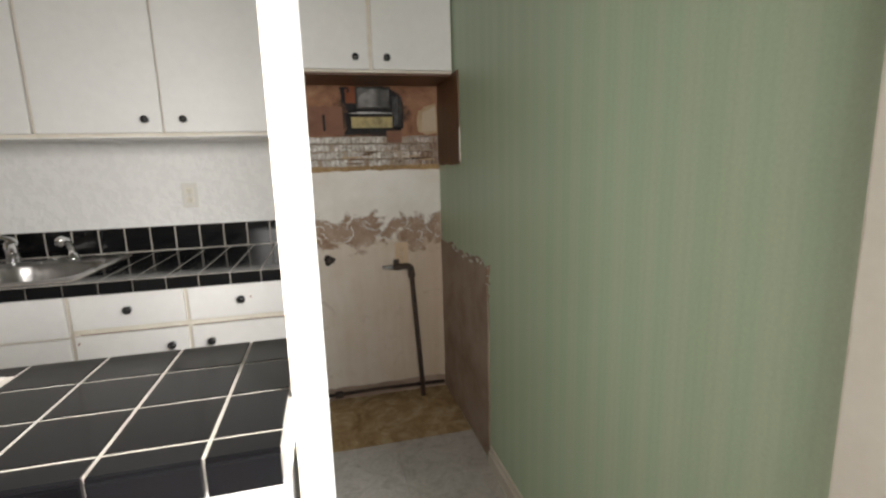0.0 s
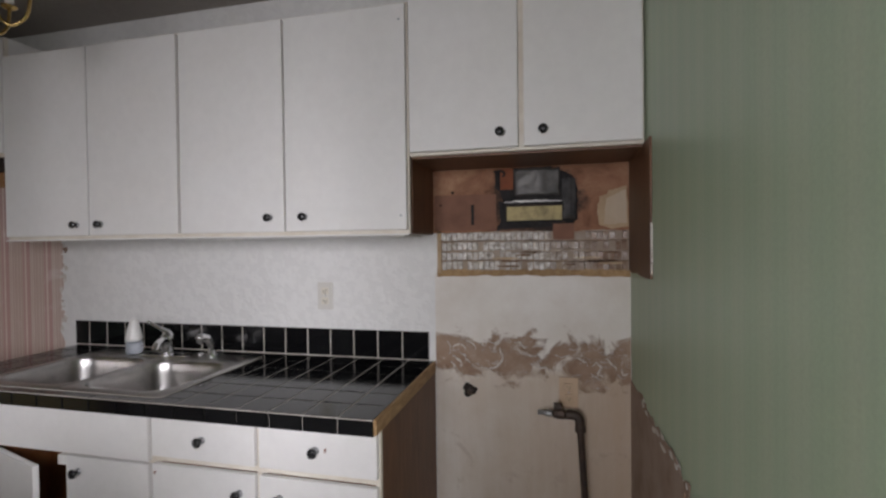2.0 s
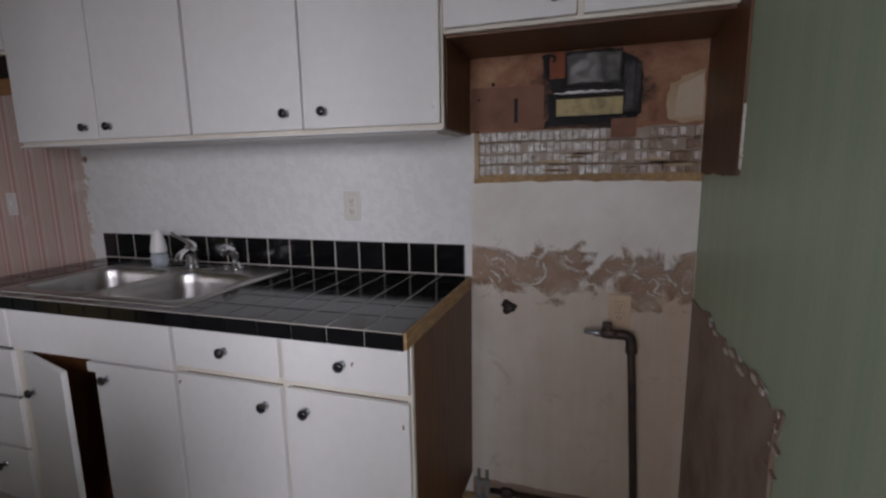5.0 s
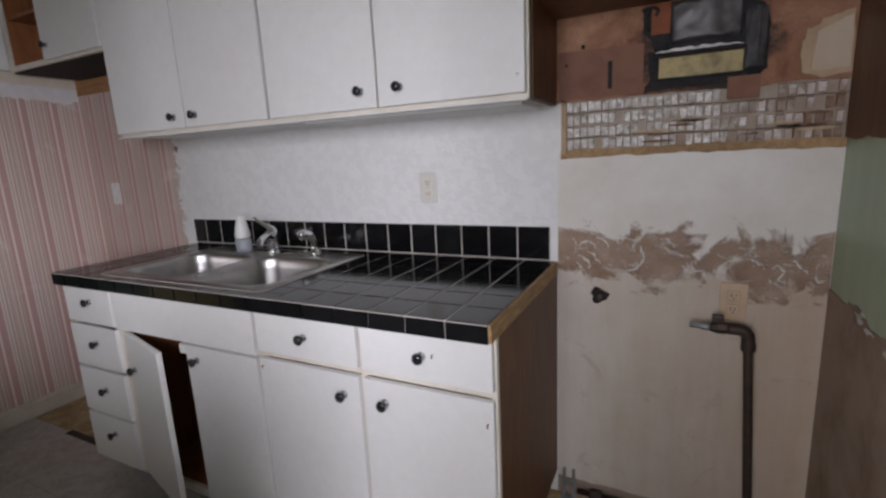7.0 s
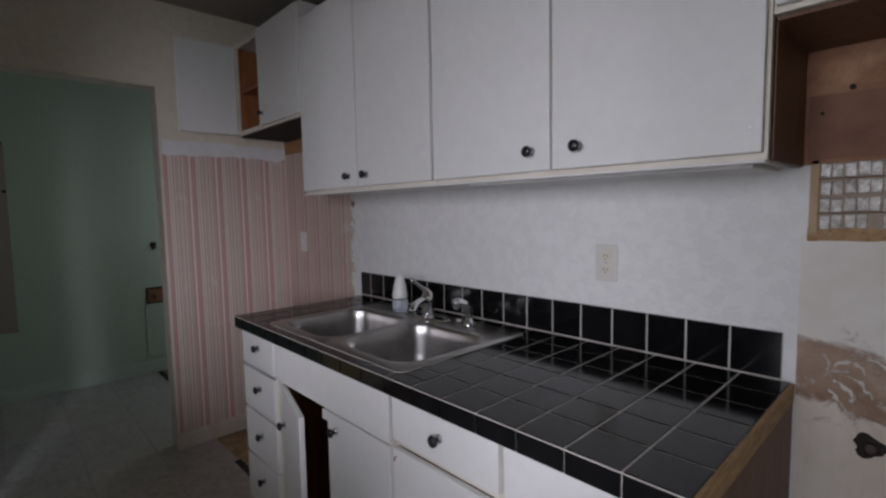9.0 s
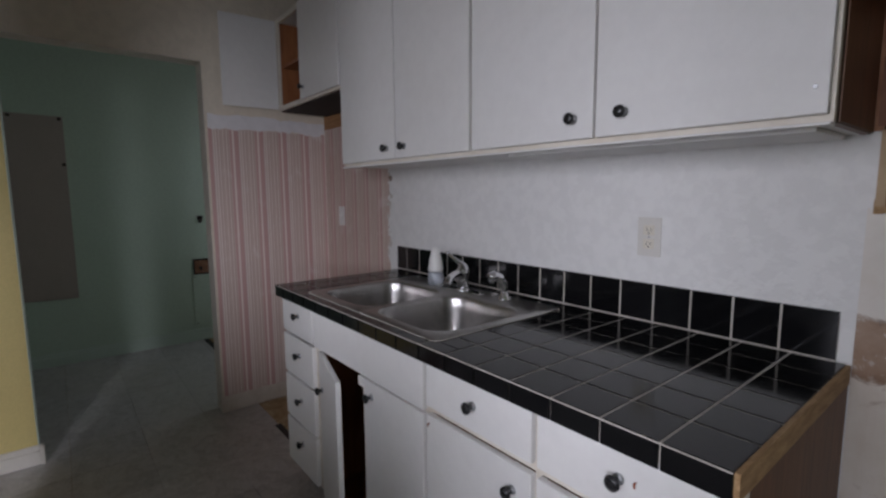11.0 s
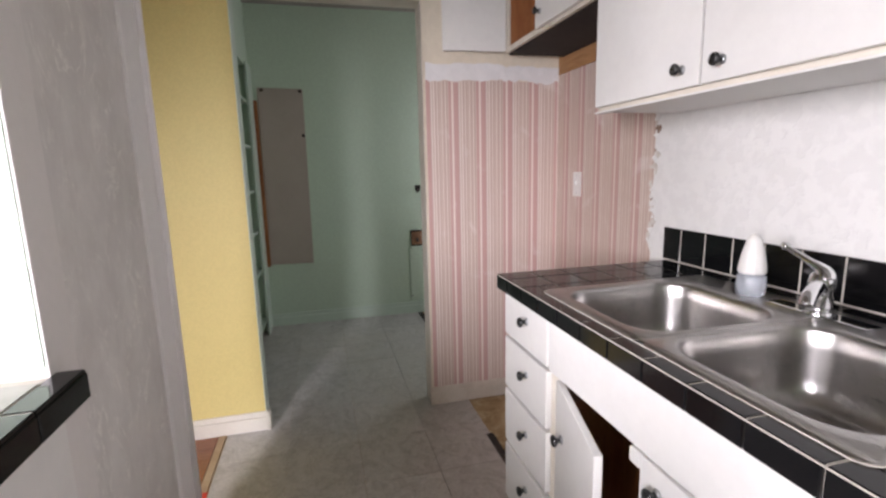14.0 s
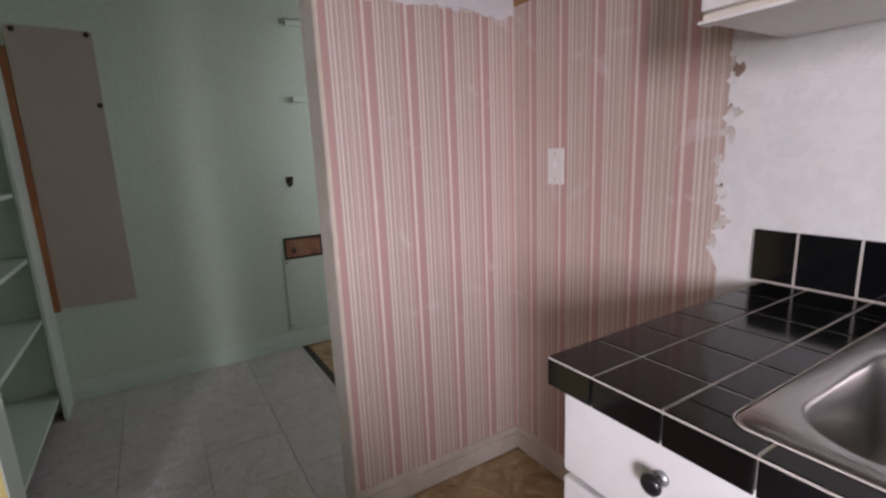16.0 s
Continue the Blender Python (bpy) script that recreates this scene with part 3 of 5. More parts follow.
def window(name, x0, x1, z0, z1, y, label, inward):
    """Framed window with two panes in a wall that runs along x."""
    w = thing(name, ((x0 + x1) / 2, y, z0), label, "window", kind="structure")
    f, m = bmesh.new(), (x0 + x1) / 2
    for a0, b0, a1, b1 in ((x0, z0, x1, z0 + 0.05), (x0, z1 - 0.05, x1, z1), (x0, z0 + 0.05, x0 + 0.05, z1 - 0.05), (x1 - 0.05, z0 + 0.05, x1, z1 - 0.05), (m - 0.025, z0 + 0.05, m + 0.025, z1 - 0.05)):
        box(f, a0, y - 0.03, b0, a1, y + 0.03, b1, 0.004)
    part("window_frame", f, TRIM, w)
    for a0, a1 in ((x0 + 0.05, m - 0.025), (m + 0.025, x1 - 0.05)):
        g = part("pane", boxed(a0, y - 0.003, z0 + 0.05, a1, y + 0.003, z1 - 0.05), GLASS, w)
        g.visible_shadow = False
    part("window_sill", boxed(x0 - 0.06, min(y + 0.03 * inward, y + 0.12 * inward), z0 - 0.03, x1 + 0.06, max(y + 0.03 * inward, y + 0.12 * inward), z0, 0.006), TRIM, w)


window("assumed_window_1", WX0, WX1, WZ0, WZ1, YS - 0.075, "assumed wide white framed window, out of view, added for daylight", 1)
# unseen laundry window, added only to go with the lamp there
window("added_window_2", -3.15, -2.25, 1.0, 2.0, 2.97, "unseen white framed laundry window added as a light source", -1)

# ---- baseboards and trim ----
def baseboard(x0, y0, x1, y1, h, t, material, label):
    """Board on a wall from (x0, y0) to (x1, y1) with a rounded top; t points into the room by its sign."""
    bm = bmesh.new()
    for z0, z1, d in ((0, h * 0.70, t), (h * 0.70, h, t * 0.55)):
        if abs(x1 - x0) > abs(y1 - y0):
            box(bm, x0, min(y0, y0 + d), z0, x1, max(y0, y0 + d), z1, 0.003)
        else:
            box(bm, min(x0, x0 + d), y0, z0, max(x0, x0 + d), y1, z1, 0.003)
    return tagged(part("baseboard", bm, material), label, "baseboard", kind="structure")


baseboard(XL, DY1 - 0.01, XL, YB - 0.02, 0.095, 0.016, TRIM, "chipped cream baseboard under pink wallpaper")
baseboard(XL, YB, -1.02, YB, 0.095, -0.016, TRIM, "chipped cream baseboard under pink wallpaper")
baseboard(XL, 0.20, XL, DY0 + 0.016, 0.095, 0.016, CREAMTRIM, "cream baseboard under the yellow wall")
part("end_cap", boxed(XL - 0.030, DY0 + 0.0045, 0, XL + 0.020, DY0 + 0.022, 0.088, 0.003), CREAMTRIM, wall_yellow, "short return of baseboard")
baseboard(XF, 0.67, XF, 2.45, 0.10, 0.016, MINTTRIM, "mint painted laundry baseboard")
baseboard(XG, 0.217, XG, 1.56, 0.085, -0.016, TRIM, "white baseboard under green wallpaper")
baseboard(-3.40, YS, -3.40, 0.295, 0.095, 0.016, TRIM, "cream dining room baseboard")

# east wall casing just beside the walk's start; its glazed door added for light
door_e = thing("door_1", (XG, -0.27, 0), "casing in the green wall with a white glazed door added for light", "door", kind="structure")
for y0, y1, z0, z1 in ((-0.67, -0.56, 0.01, 2.03), (0.02, 0.13, 0.01, 2.03), (-0.56, 0.02, 0.01, 0.25), (-0.56, 0.02, 1.92, 2.03)):
    part("door_rail", boxed(XG + 0.02, y0, z0, XG + 0.055, y1, z1, 0.003), WHITE, door_e)
g = part("door_pane", boxed(XG + 0.034, -0.56, 0.25, XG + 0.040, 0.02, 1.92), GLASS, door_e)
g.visible_shadow = False
for y0, y1, z0, z1 in ((0.13, 0.215, 0, 2.12), (-0.755, -0.67, 0, 2.12), (-0.67, 0.13, 2.035, 2.12)):
    part("casing", boxed(XG - 0.026, y0, z0, XG - 0.001, y1, z1, 0.004), CREAMTRIM, door_e)
kb = lathe(bmesh.new(), [(0.012, 0), (0.012, 0.03), (0.026, 0.04), (0.028, 0.055), (0.018, 0.066)], (XG + 0.02, -0.615, 0.95), (-1, 0, 0))
part("door_knob", kb, BRASS, door_e, "dull brass knob", True)

# partition post and column beside the peninsula
post = thing("partition_post", (0.95, 0.565, 0), "white painted partition post at the end of the peninsula", "post", kind="structure")
part("post_core", boxed(0.922, 0.487, 0, 0.966, 0.642, CEIL, 0.003), WHITE, post)
part("corner_bead", boxed(0.9185, 0.4835, 0, 0.930, 0.4875, CEIL, 0.001), TRIM, post)
PWX0, PWX1, PWY = -1.015, -0.375, 0.698
column = thing("partition_wall", (-0.7, 0.63, 0), "short partition wall with grey marbled paper and painted trim", "partition", kind="structure")
part("wall_core", boxed(PWX0 + 0.01, 0.572, 0, PWX1 - 0.005, PWY - 0.004, CEIL), MARBLE, column, "grey marbled wallpaper")
part("corner_trim", boxed(PWX1 - 0.085, 0.566, 0, PWX1, PWY + 0.002, CEIL, 0.003), GREYPAINT, column, "grey painted corner trim")
part("corner_trim", boxed(PWX0, 0.566, 0, PWX0 + 0.145, PWY + 0.005, CEIL, 0.004), GREYTRIM, column, "pale lilac grey corner trim")
for k in (0, 1):
    part("trim_bead", tube(bmesh.new(), [(PWX0 + 0.012 + 0.022 * k, PWY + 0.007, 0.0), (PWX0 + 0.012 + 0.022 * k, PWY + 0.007, CEIL)], 0.007, 8), GREYTRIM, column, "", True)

part("end_face", boxed(PWX1 + 0.0002, 0.570, 0.96, PWX1 + 0.0024, PWY - 0.003, CEIL), MINT, column, "mint painted end of the partition")

# ---- wall finishes ----
def sheet_xz(name, low, high, y, thick, material, parent, label=""):
    pts = [(x, y, z) for x, z in low] + [(x, y, z) for x, z in reversed(high)]
    return part(name, slab_outline(bmesh.new(), pts, (0, -thick, 0)), material, parent, label)


def sheet_yz(name, low, high, x, thick, material, parent, label=""):
    pts = [(x, y, z) for y, z in low] + [(x, y, z) for y, z in reversed(high)]
    return part(name, slab_outline(bmesh.new(), pts, (thick, 0, 0)), material, parent, label)


# pink wallpaper, torn along its top and along the white plaster
side = [(-1.10 + 0.030 * noise.noise(Vector((0, z * 11, 2))) + 0.022 * noise.noise(Vector((3, z * 37, 2))), z) for z in np.linspace(0.09, 1.70, 90)]
top = ragged(-1.10, XL + 0.003, 1.70, 0.008, 0.02, 3.0)
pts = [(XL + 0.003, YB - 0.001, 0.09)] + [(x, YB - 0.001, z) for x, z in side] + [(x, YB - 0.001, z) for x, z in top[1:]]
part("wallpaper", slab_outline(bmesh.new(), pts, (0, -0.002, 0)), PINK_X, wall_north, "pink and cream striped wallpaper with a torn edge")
sheet_yz("wallpaper", [(DY1 + 0.012, 0.09), (YB - 0.003, 0.09)], ragged(DY1 + 0.012, YB - 0.003, 1.672, 0.018, 0.012, 5.0, 0.5), XL + 0.001, 0.002, PINK_Y, wall_west, "pink and cream striped wallpaper with a torn top")
sheet_yz("filler_smear", ragged(DY1 + 0.012, YB - 0.004, 1.664, 0.026, 0.012, 8.0, 0.5), ragged(DY1 + 0.012, YB - 0.004, 1.745, 0.022, 0.02, 9.0), XL + 0.0035, 0.003, SMEAR, wall_west, "grey white smear of filler")
sheet_xz("backing_board", [(XL + 0.004, 1.70), (-0.99, 1.70)], ragged(XL + 0.004, -0.99, 1.80, 0.006, 0.03, 4.0), YB - 0.001, 0.003, ORANGEWOOD, wall_north, "bare orange brown board above the wallpaper")
# curled scraps of plaster along the torn edge
rnd = random.Random(4)
for k in range(26):
    z = rnd.uniform(0.93, 1.43)
    x = -1.10 + 0.030 * noise.noise(Vector((0, z * 11, 2))) + rnd.uniform(-0.006, 0.016)
    w, h = rnd.uniform(0.006, 0.018), rnd.uniform(0.006, 0.022)
    pts = [(x + w * math.cos(a) * rnd.uniform(0.3, 1.25), YB - 0.003, z + h * math.sin(a) * rnd.uniform(0.3, 1.25)) for a in np.linspace(0, 2 * math.pi, 11)[:-1]]
    part("plaster_scrap", slab_outline(bmesh.new(), pts, (0, -rnd.uniform(0.002, 0.005), 0)), BAREPLASTER if k % 6 == 5 else FLAKE if k % 2 else WALLWHITE, wall_north)

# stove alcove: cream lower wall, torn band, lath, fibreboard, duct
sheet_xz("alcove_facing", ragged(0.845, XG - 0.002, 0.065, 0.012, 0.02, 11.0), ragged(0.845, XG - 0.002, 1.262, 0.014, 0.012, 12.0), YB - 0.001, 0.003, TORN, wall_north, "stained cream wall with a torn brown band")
def stroke(points, width):
    """A scraped line of white paper left on the wall, thin at both ends."""
    line = arc_points([(x, YB - 0.0042, z) for x, z in points], 9)
    line = [p + Vector((noise.noise(p * 90), 0, noise.noise(p * 90 + Vector((7, 0, 0))))) * 0.006 for p in line]
    n, left, right = len(line) - 1, [], []
    for k, p in enumerate(line):
        d = (line[min(k + 1, n)] - line[max(k - 1, 0)]).normalized()
        w = width * (0.25 + 0.75 * math.sin(math.pi * (0.08 + 0.84 * k / n))) * (0.55 + 0.75 * noise.noise(Vector((p.x * 140, p.z * 140, 1.5))))
        left.append(p + Vector((-d.z, 0, d.x)) * w)
        right.append(p - Vector((-d.z, 0, d.x)) * w)
    bm = bmesh.new()
    rings = [[bm.verts.new(a), bm.verts.new((a + b) / 2 + Vector((0, -0.0022, 0))), bm.verts.new(b)] for a, b in zip(left, right)]
    for a, b in zip(rings, rings[1:]):
        for k in (0, 1):
            bm.faces.new((a[k], a[k + 1], b[k + 1], b[k]))
        bm.faces.new((a[2], a[0], b[0], b[2]))
    bmesh.ops.recalc_face_normals(bm, faces=bm.faces[:])
    part("paper_scrape", bm, SCRAPE, wall_north)


for points, width in (
        ([(0.915, 0.955), (0.935, 0.972), (0.962, 0.968), (0.968, 0.948)], 0.006), ([(0.905, 0.900), (0.925, 0.880), (0.945, 0.848)], 0.006),
        ([(0.918, 0.925), (0.945, 0.905), (0.952, 0.880)], 0.007), ([(0.940, 0.940), (0.965, 0.925), (0.985, 0.895)], 0.006),
        ([(0.975, 0.985), (1.000, 0.975), (1.008, 0.955)], 0.005), ([(1.105, 0.965), (1.118, 0.925), (1.098, 0.890), (1.060, 0.878), (1.030, 0.885)], 0.006),
        ([(1.040, 0.995), (1.075, 0.985), (1.098, 0.972)], 0.004), ([(0.895, 0.985), (0.905, 0.960), (0.900, 0.930)], 0.005),
        ([(1.165, 0.990), (1.190, 0.982), (1.205, 0.962)], 0.005), ([(1.230, 0.905), (1.262, 0.892), (1.290, 0.896)], 0.004),
        ([(1.320, 0.948), (1.345, 0.935), (1.375, 0.945)], 0.004), ([(1.395, 0.935), (1.425, 0.930), (1.440, 0.908)], 0.005),
        ([(1.458, 0.905), (1.475, 0.918), (1.492, 0.902), (1.480, 0.880), (1.500, 0.868)], 0.005), ([(1.455, 0.880), (1.470, 0.862), (1.490, 0.858)], 0.004),
        ([(1.515, 0.940), (1.530, 0.915), (1.550, 0.900)], 0.005), ([(1.560, 0.900), (1.575, 0.880), (1.590, 0.882)], 0.006),
        ([(1.470, 0.824), (1.486, 0.822)], 0.004), ([(1.508, 0.828), (1.524, 0.823)], 0.004), ([(0.930, 0.842), (0.942, 0.832)], 0.005), ([(1.010, 0.848), (1.022, 0.842)], 0.004)):
    stroke(points, width)
part("alcove_gap", boxed(0.845, YB - 0.003, -0.006, XG - 0.002, YB - 0.001, 0.07), BAREPLASTER, wall_north, "bare brown strip where the skirting is missing")
sheet_xz("plaster_rim", ragged(0.855, XG - 0.002, 1.250, 0.012, 0.012, 13.0), ragged(0.855, XG - 0.002, 1.276, 0.012, 0.012, 14.0), YB - 0.0045, 0.004, RAWWOOD, wall_north, "broken tan plaster rim")
part("lath_backing", boxed(0.857, YB - 0.006, 1.262, XG - 0.002, YB - 0.001, 1.44), LATHGAP, wall_north, "grey brown lath behind the plaster")
key_mesh = []
for k in range(5):
    b = box(bmesh.new(), -0.0098, -0.0025, -0.0168, 0.0098, 0.003, 0.0168)
    for v in b.verts:
        if v.co.y < 0:
            v.co.x *= 0.82
            v.co.z *= 0.82
        v.co += Vector((rnd.uniform(-1, 1), rnd.uniform(-1, 1), rnd.uniform(-1, 1))) * 0.0010
    me = bpy.data.meshes.new("plaster_key")
    b.to_mesh(me)
    b.free()
    me.materials.append(LATHKEY)
    key_mesh.append(me)
for j in range(4):
    for i in range(34):
        x, z = 0.886 + i * 0.0216, 1.291 + j * 0.0385
        if 1.31 < x < 1.40 and j == 3:
            continue
        if rnd.random() < (0.05 if x < 1.25 else 0.16) or x > XG - 0.014:
            continue
        k = piece("plaster_key", rnd.choice(key_mesh), (x + rnd.uniform(-0.0012, 0.0012), YB - 0.008, z + rnd.uniform(-0.002, 0.002)), wall_north)
        k.rotation_euler = (radians(rnd.uniform(-7, 7)), radians(rnd.uniform(-2, 2)), radians(rnd.uniform(-9, 9)))
for z, sag in ((1.310, 0.003), (1.388, 0.002)):
    part("lath_wire", tube(bmesh.new(), arc_points([(0.872, YB - 0.0125, z), (1.1, YB - 0.012, z + sag), (1.35, YB - 0.0135, z - sag), (XG - 0.004, YB - 0.012, z)], 6), 0.0013, 5), RUSTY, wall_north)
for k in range(14):
    x, z = rnd.uniform(1.12, 1.54), rnd.uniform(1.272, 1.345)
    w = rnd.uniform(0.02, 0.06)
    pts = [(x + w * math.cos(a) * rnd.uniform(0.7, 1.1), YB - 0.0128, z + 0.0045 * math.sin(a) * rnd.uniform(0.5, 1.3)) for a in np.linspace(0, 2 * math.pi, 13)[:-1]]
    part("rust_streak", slab_outline(bmesh.new(), pts, (0, -0.0012, 0)), RUSTY if k % 3 else TANBOARD, wall_north)
part("lath_edge", boxed(0.857, YB - 0.012, 1.262, 0.874, YB - 0.004, 1.44, 0.002), TANBOARD, wall_north)

niche = thing("range_hood_niche", (1.22, YB, 1.43), "bare fibreboard hood niche with a sooty duct opening", "wall niche", kind="structure")
def blob(x0, z0, x1, z1, y, thick, amp, seed, material, name, label=""):
    low = ragged(x0, x1, z0, amp, 0.012, seed)
    high = ragged(x0, x1, z1, amp, 0.012, seed + 1)
    return sheet_xz(name, low, high, y, thick, material, niche, label)


blob(0.843, 1.425, XG - 0.004, 1.685, YB - 0.006, 0.006, 0.008, 20, KRAFT, "fibreboard", "torn brown fibreboard")
blob(0.85, 1.432, 1.100, 1.575, YB - 0.0125, 0.0025, 0.006, 22, HANGSCRAP, "fibreboard_layer", "darker torn layer of fibreboard")
blob(1.000, 1.452, 1.012, 1.535, YB - 0.0155, 0.001, 0.006, 24, SOOT, "burn_mark")
part("nail", lathe(bmesh.new(), [(0.006, 0), (0.006, 0.004), (0.002, 0.006)], (0.925, YB - 0.0135, 1.585), (0, -1, 0), 8), DARK, niche)
part("nail", lathe(bmesh.new(), [(0.004, 0), (0.004, 0.004), (0.002, 0.006)], (0.875, YB - 0.0155, 1.535), (0, -1, 0), 8), DARK, niche)
def scrap(points, y, thick, material, name, label=""):
    pts = []
    for (xa, za), (xb, zb) in zip(points, points[1:] + points[:1]):
        for k in range(5):
            u = k / 5
            n = noise.noise(Vector((xa * 31 + u * 3, za * 27, 4.0))) * 0.005
            pts.append((xa + (xb - xa) * u + n, y, za + (zb - za) * u - n))
    return part(name, slab_outline(bmesh.new(), pts, (0, -thick, 0)), material, niche, label)


scrap([(1.487, 1.445), (1.480, 1.50), (1.490, 1.552), (1.515, 1.560), (1.522, 1.572), (1.545, 1.578), (1.585, 1.590), (1.590, 1.438), (1.53, 1.430)], YB - 0.013, 0.003, TANBOARD, "tan_patch", "torn tan board patch")
scrap([(1.505, 1.448), (1.512, 1.545), (1.54, 1.556), (1.582, 1.575), (1.584, 1.452), (1.545, 1.446)], YB - 0.0165, 0.002, PALETAN, "tan_layer", "paler inner layer of torn board")
scrap([(1.094, 1.600), (1.118, 1.578), (1.128, 1.545), (1.135, 1.536), (1.36, 1.536), (1.362, 1.45), (1.385, 1.432), (1.406, 1.47), (1.410, 1.58), (1.392, 1.635), (1.352, 1.655), (1.31, 1.672), (1.15, 1.672), (1.09, 1.666), (1.098, 1.645)], YB - 0.014, 0.004, SOOT, "soot_plate", "sooty torn sheet metal")
scrap([(1.112, 1.545), (1.138, 1.54), (1.138, 1.462), (1.25, 1.458), (1.37, 1.456), (1.37, 1.440), (1.16, 1.436), (1.10, 1.430), (1.118, 1.47)], YB - 0.0135, 0.005, SOOT, "soot_plate", "charred metal rim")
lip_low = [(1.132 + 0.225 * k / 22, 1.5375 + 0.002 * math.sin(k * 1.7)) for k in range(23)]
lip_high = [(x, z + 0.002 + 0.009 * math.sin(math.pi * (k / 22) ** 0.8) * (0.7 + 0.5 * noise.noise(Vector((k * 0.55, 2.0, 1.0))))) for k, (x, z) in enumerate(lip_low)]
sheet_xz("metal_lip", lip_low, lip_high, YB - 0.0195, 0.003, LIPMETAL, niche, "bright scraped metal lip")
blob(1.118, 1.588, 1.168, 1.672, YB - 0.019, 0.003, 0.006, 33, ORANGE, "orange_patch", "rusty orange scrap of board")
def bent_sheet(x0, x1, z0, z1, y, material, name, label):
    """Crumpled upright sheet of metal, bulging towards the room."""
    bm, n, m = bmesh.new(), 26, 9
    rows = []
    for jz in range(m + 1):
        row = []
        for ix in range(n + 1):
            u, v = ix / n, jz / m
            dent = 0.012 * math.sin(math.pi * u) ** 0.7 + 0.0022 * math.sin(u * 13 + 0.8 * v) * (0.3 + 0.7 * u) + 0.005 * noise.noise(Vector((u * 5, v * 4, 3.1)))
            rim = 0.006 * noise.noise(Vector((u * 9, v * 6, 8.2)))
            row.append(bm.verts.new((x0 + (x1 - x0) * u + rim * (1 - abs(2 * u - 1)), y - 0.003 - max(dent, 0.0), z0 + (z1 - z0) * v + rim)))
        rows.append(row)
    for ra, rb in zip(rows, rows[1:]):
        for k in range(n):
            bm.faces.new((ra[k], ra[k + 1], rb[k + 1], rb[k]))
    edge = [e for e in bm.edges if e.is_boundary]
    ext = bmesh.ops.extrude_edge_only(bm, edges=edge)
    for v in ext["geom"]:
        if isinstance(v, bmesh.types.BMVert):
            v.co.y = y
    bmesh.ops.recalc_face_normals(bm, faces=bm.faces[:])
    return part(name, bm, material, niche, label, True)


bent_sheet(1.170, 1.345, 1.562, 1.668, YB - 0.018, SHEETMETAL, "duct_flap", "bent dull metal duct sheet with dark creases")
bent_sheet(1.352, 1.402, 1.47, 1.625, YB - 0.018, DUSTY, "duct_side", "crumpled sooty metal along the duct")
tube_pts = arc_points([(1.112, YB - 0.021, 1.60), (1.104, YB - 0.024, 1.635), (1.116, YB - 0.024, 1.662), (1.135, YB - 0.022, 1.655), (1.128, YB - 0.021, 1.640)], 6)
part("curled_strip", tube(bmesh.new(), tube_pts, 0.0045, 7), SOOT, niche, "curled black strip of metal", True)
blob(1.318, 1.392, 1.396, 1.452, YB - 0.021, 0.003, 0.004, 37, HANGSCRAP, "fibreboard_scrap", "hanging scrap of red brown fibreboard")
part("duct_frame", box(box(box(box(bmesh.new(), 1.132, YB - 0.028, 1.528, 1.362, YB - 0.0125, 1.536), 1.132, YB - 0.028, 1.460, 1.362, YB - 0.0125, 1.466), 1.132, YB - 0.028, 1.466, 1.140, YB - 0.0125, 1.528), 1.354, YB - 0.028, 1.466, 1.362, YB - 0.0125, 1.528), SOOT, niche, "blackened duct frame")
part("duct_lining", boxed(1.142, YB - 0.016, 1.467, 1.352, YB - 0.0125, 1.522), DUCTGOLD, niche, "dusty golden duct lining")
wp = bmesh.new()
sheet_pts = [(XG - 0.001, 1.935, 1.30)] + [(XG - 0.001, y, z) for y, z in ragged(1.935, YB - 0.008, 1.272, 0.012, 0.02, 40)] + [(XG - 0.001, YB - 0.008, 1.684), (XG - 0.001, 1.935, 1.684)]
part("side_board", slab_outline(wp, sheet_pts, (-0.006, 0, 0)), CABWOOD, niche, "brown stained side board on the green wall")
edge_pts = [(XG - 0.001, 1.928 + 0.006 * noise.noise(Vector((k * 0.7, 1, 2))), 1.285 + 0.15 * k / 24) for k in range(25)] + [(XG - 0.001, 1.936, 1.436 - 0.145 * k / 6) for k in range(7)]
part("torn_edge", slab_outline(bmesh.new(), edge_pts, (-0.005, 0, 0)), FLAKE, niche, "white torn paper edge")

# bare lower corner of the green wall beside the alcove
edge = [(2.345, 0.862)] + [(y, z + 0.0) for y, z in [(2.19 - 0.65 * i / 40, 0.862 + 0.016 * noise.noise(Vector((i * 0.4, 0, 5))) + 0.010 * math.sin(i)) for i in range(41)]]
pts = [(XG - 0.001, y, z) for y, z in edge] + [(XG - 0.001, 1.57 + 0.008 * noise.noise(Vector((0, k * 0.9, 3))), 0.80 - 0.79 * k / 20) for k in range(21)] + [(XG - 0.001, 2.345, 0.0)]
bare = part("bare_plaster", slab_outline(bmesh.new(), pts, (-0.003, 0, 0)), BAREPLASTER, wall_east, "bare stained plaster where paper was torn off")
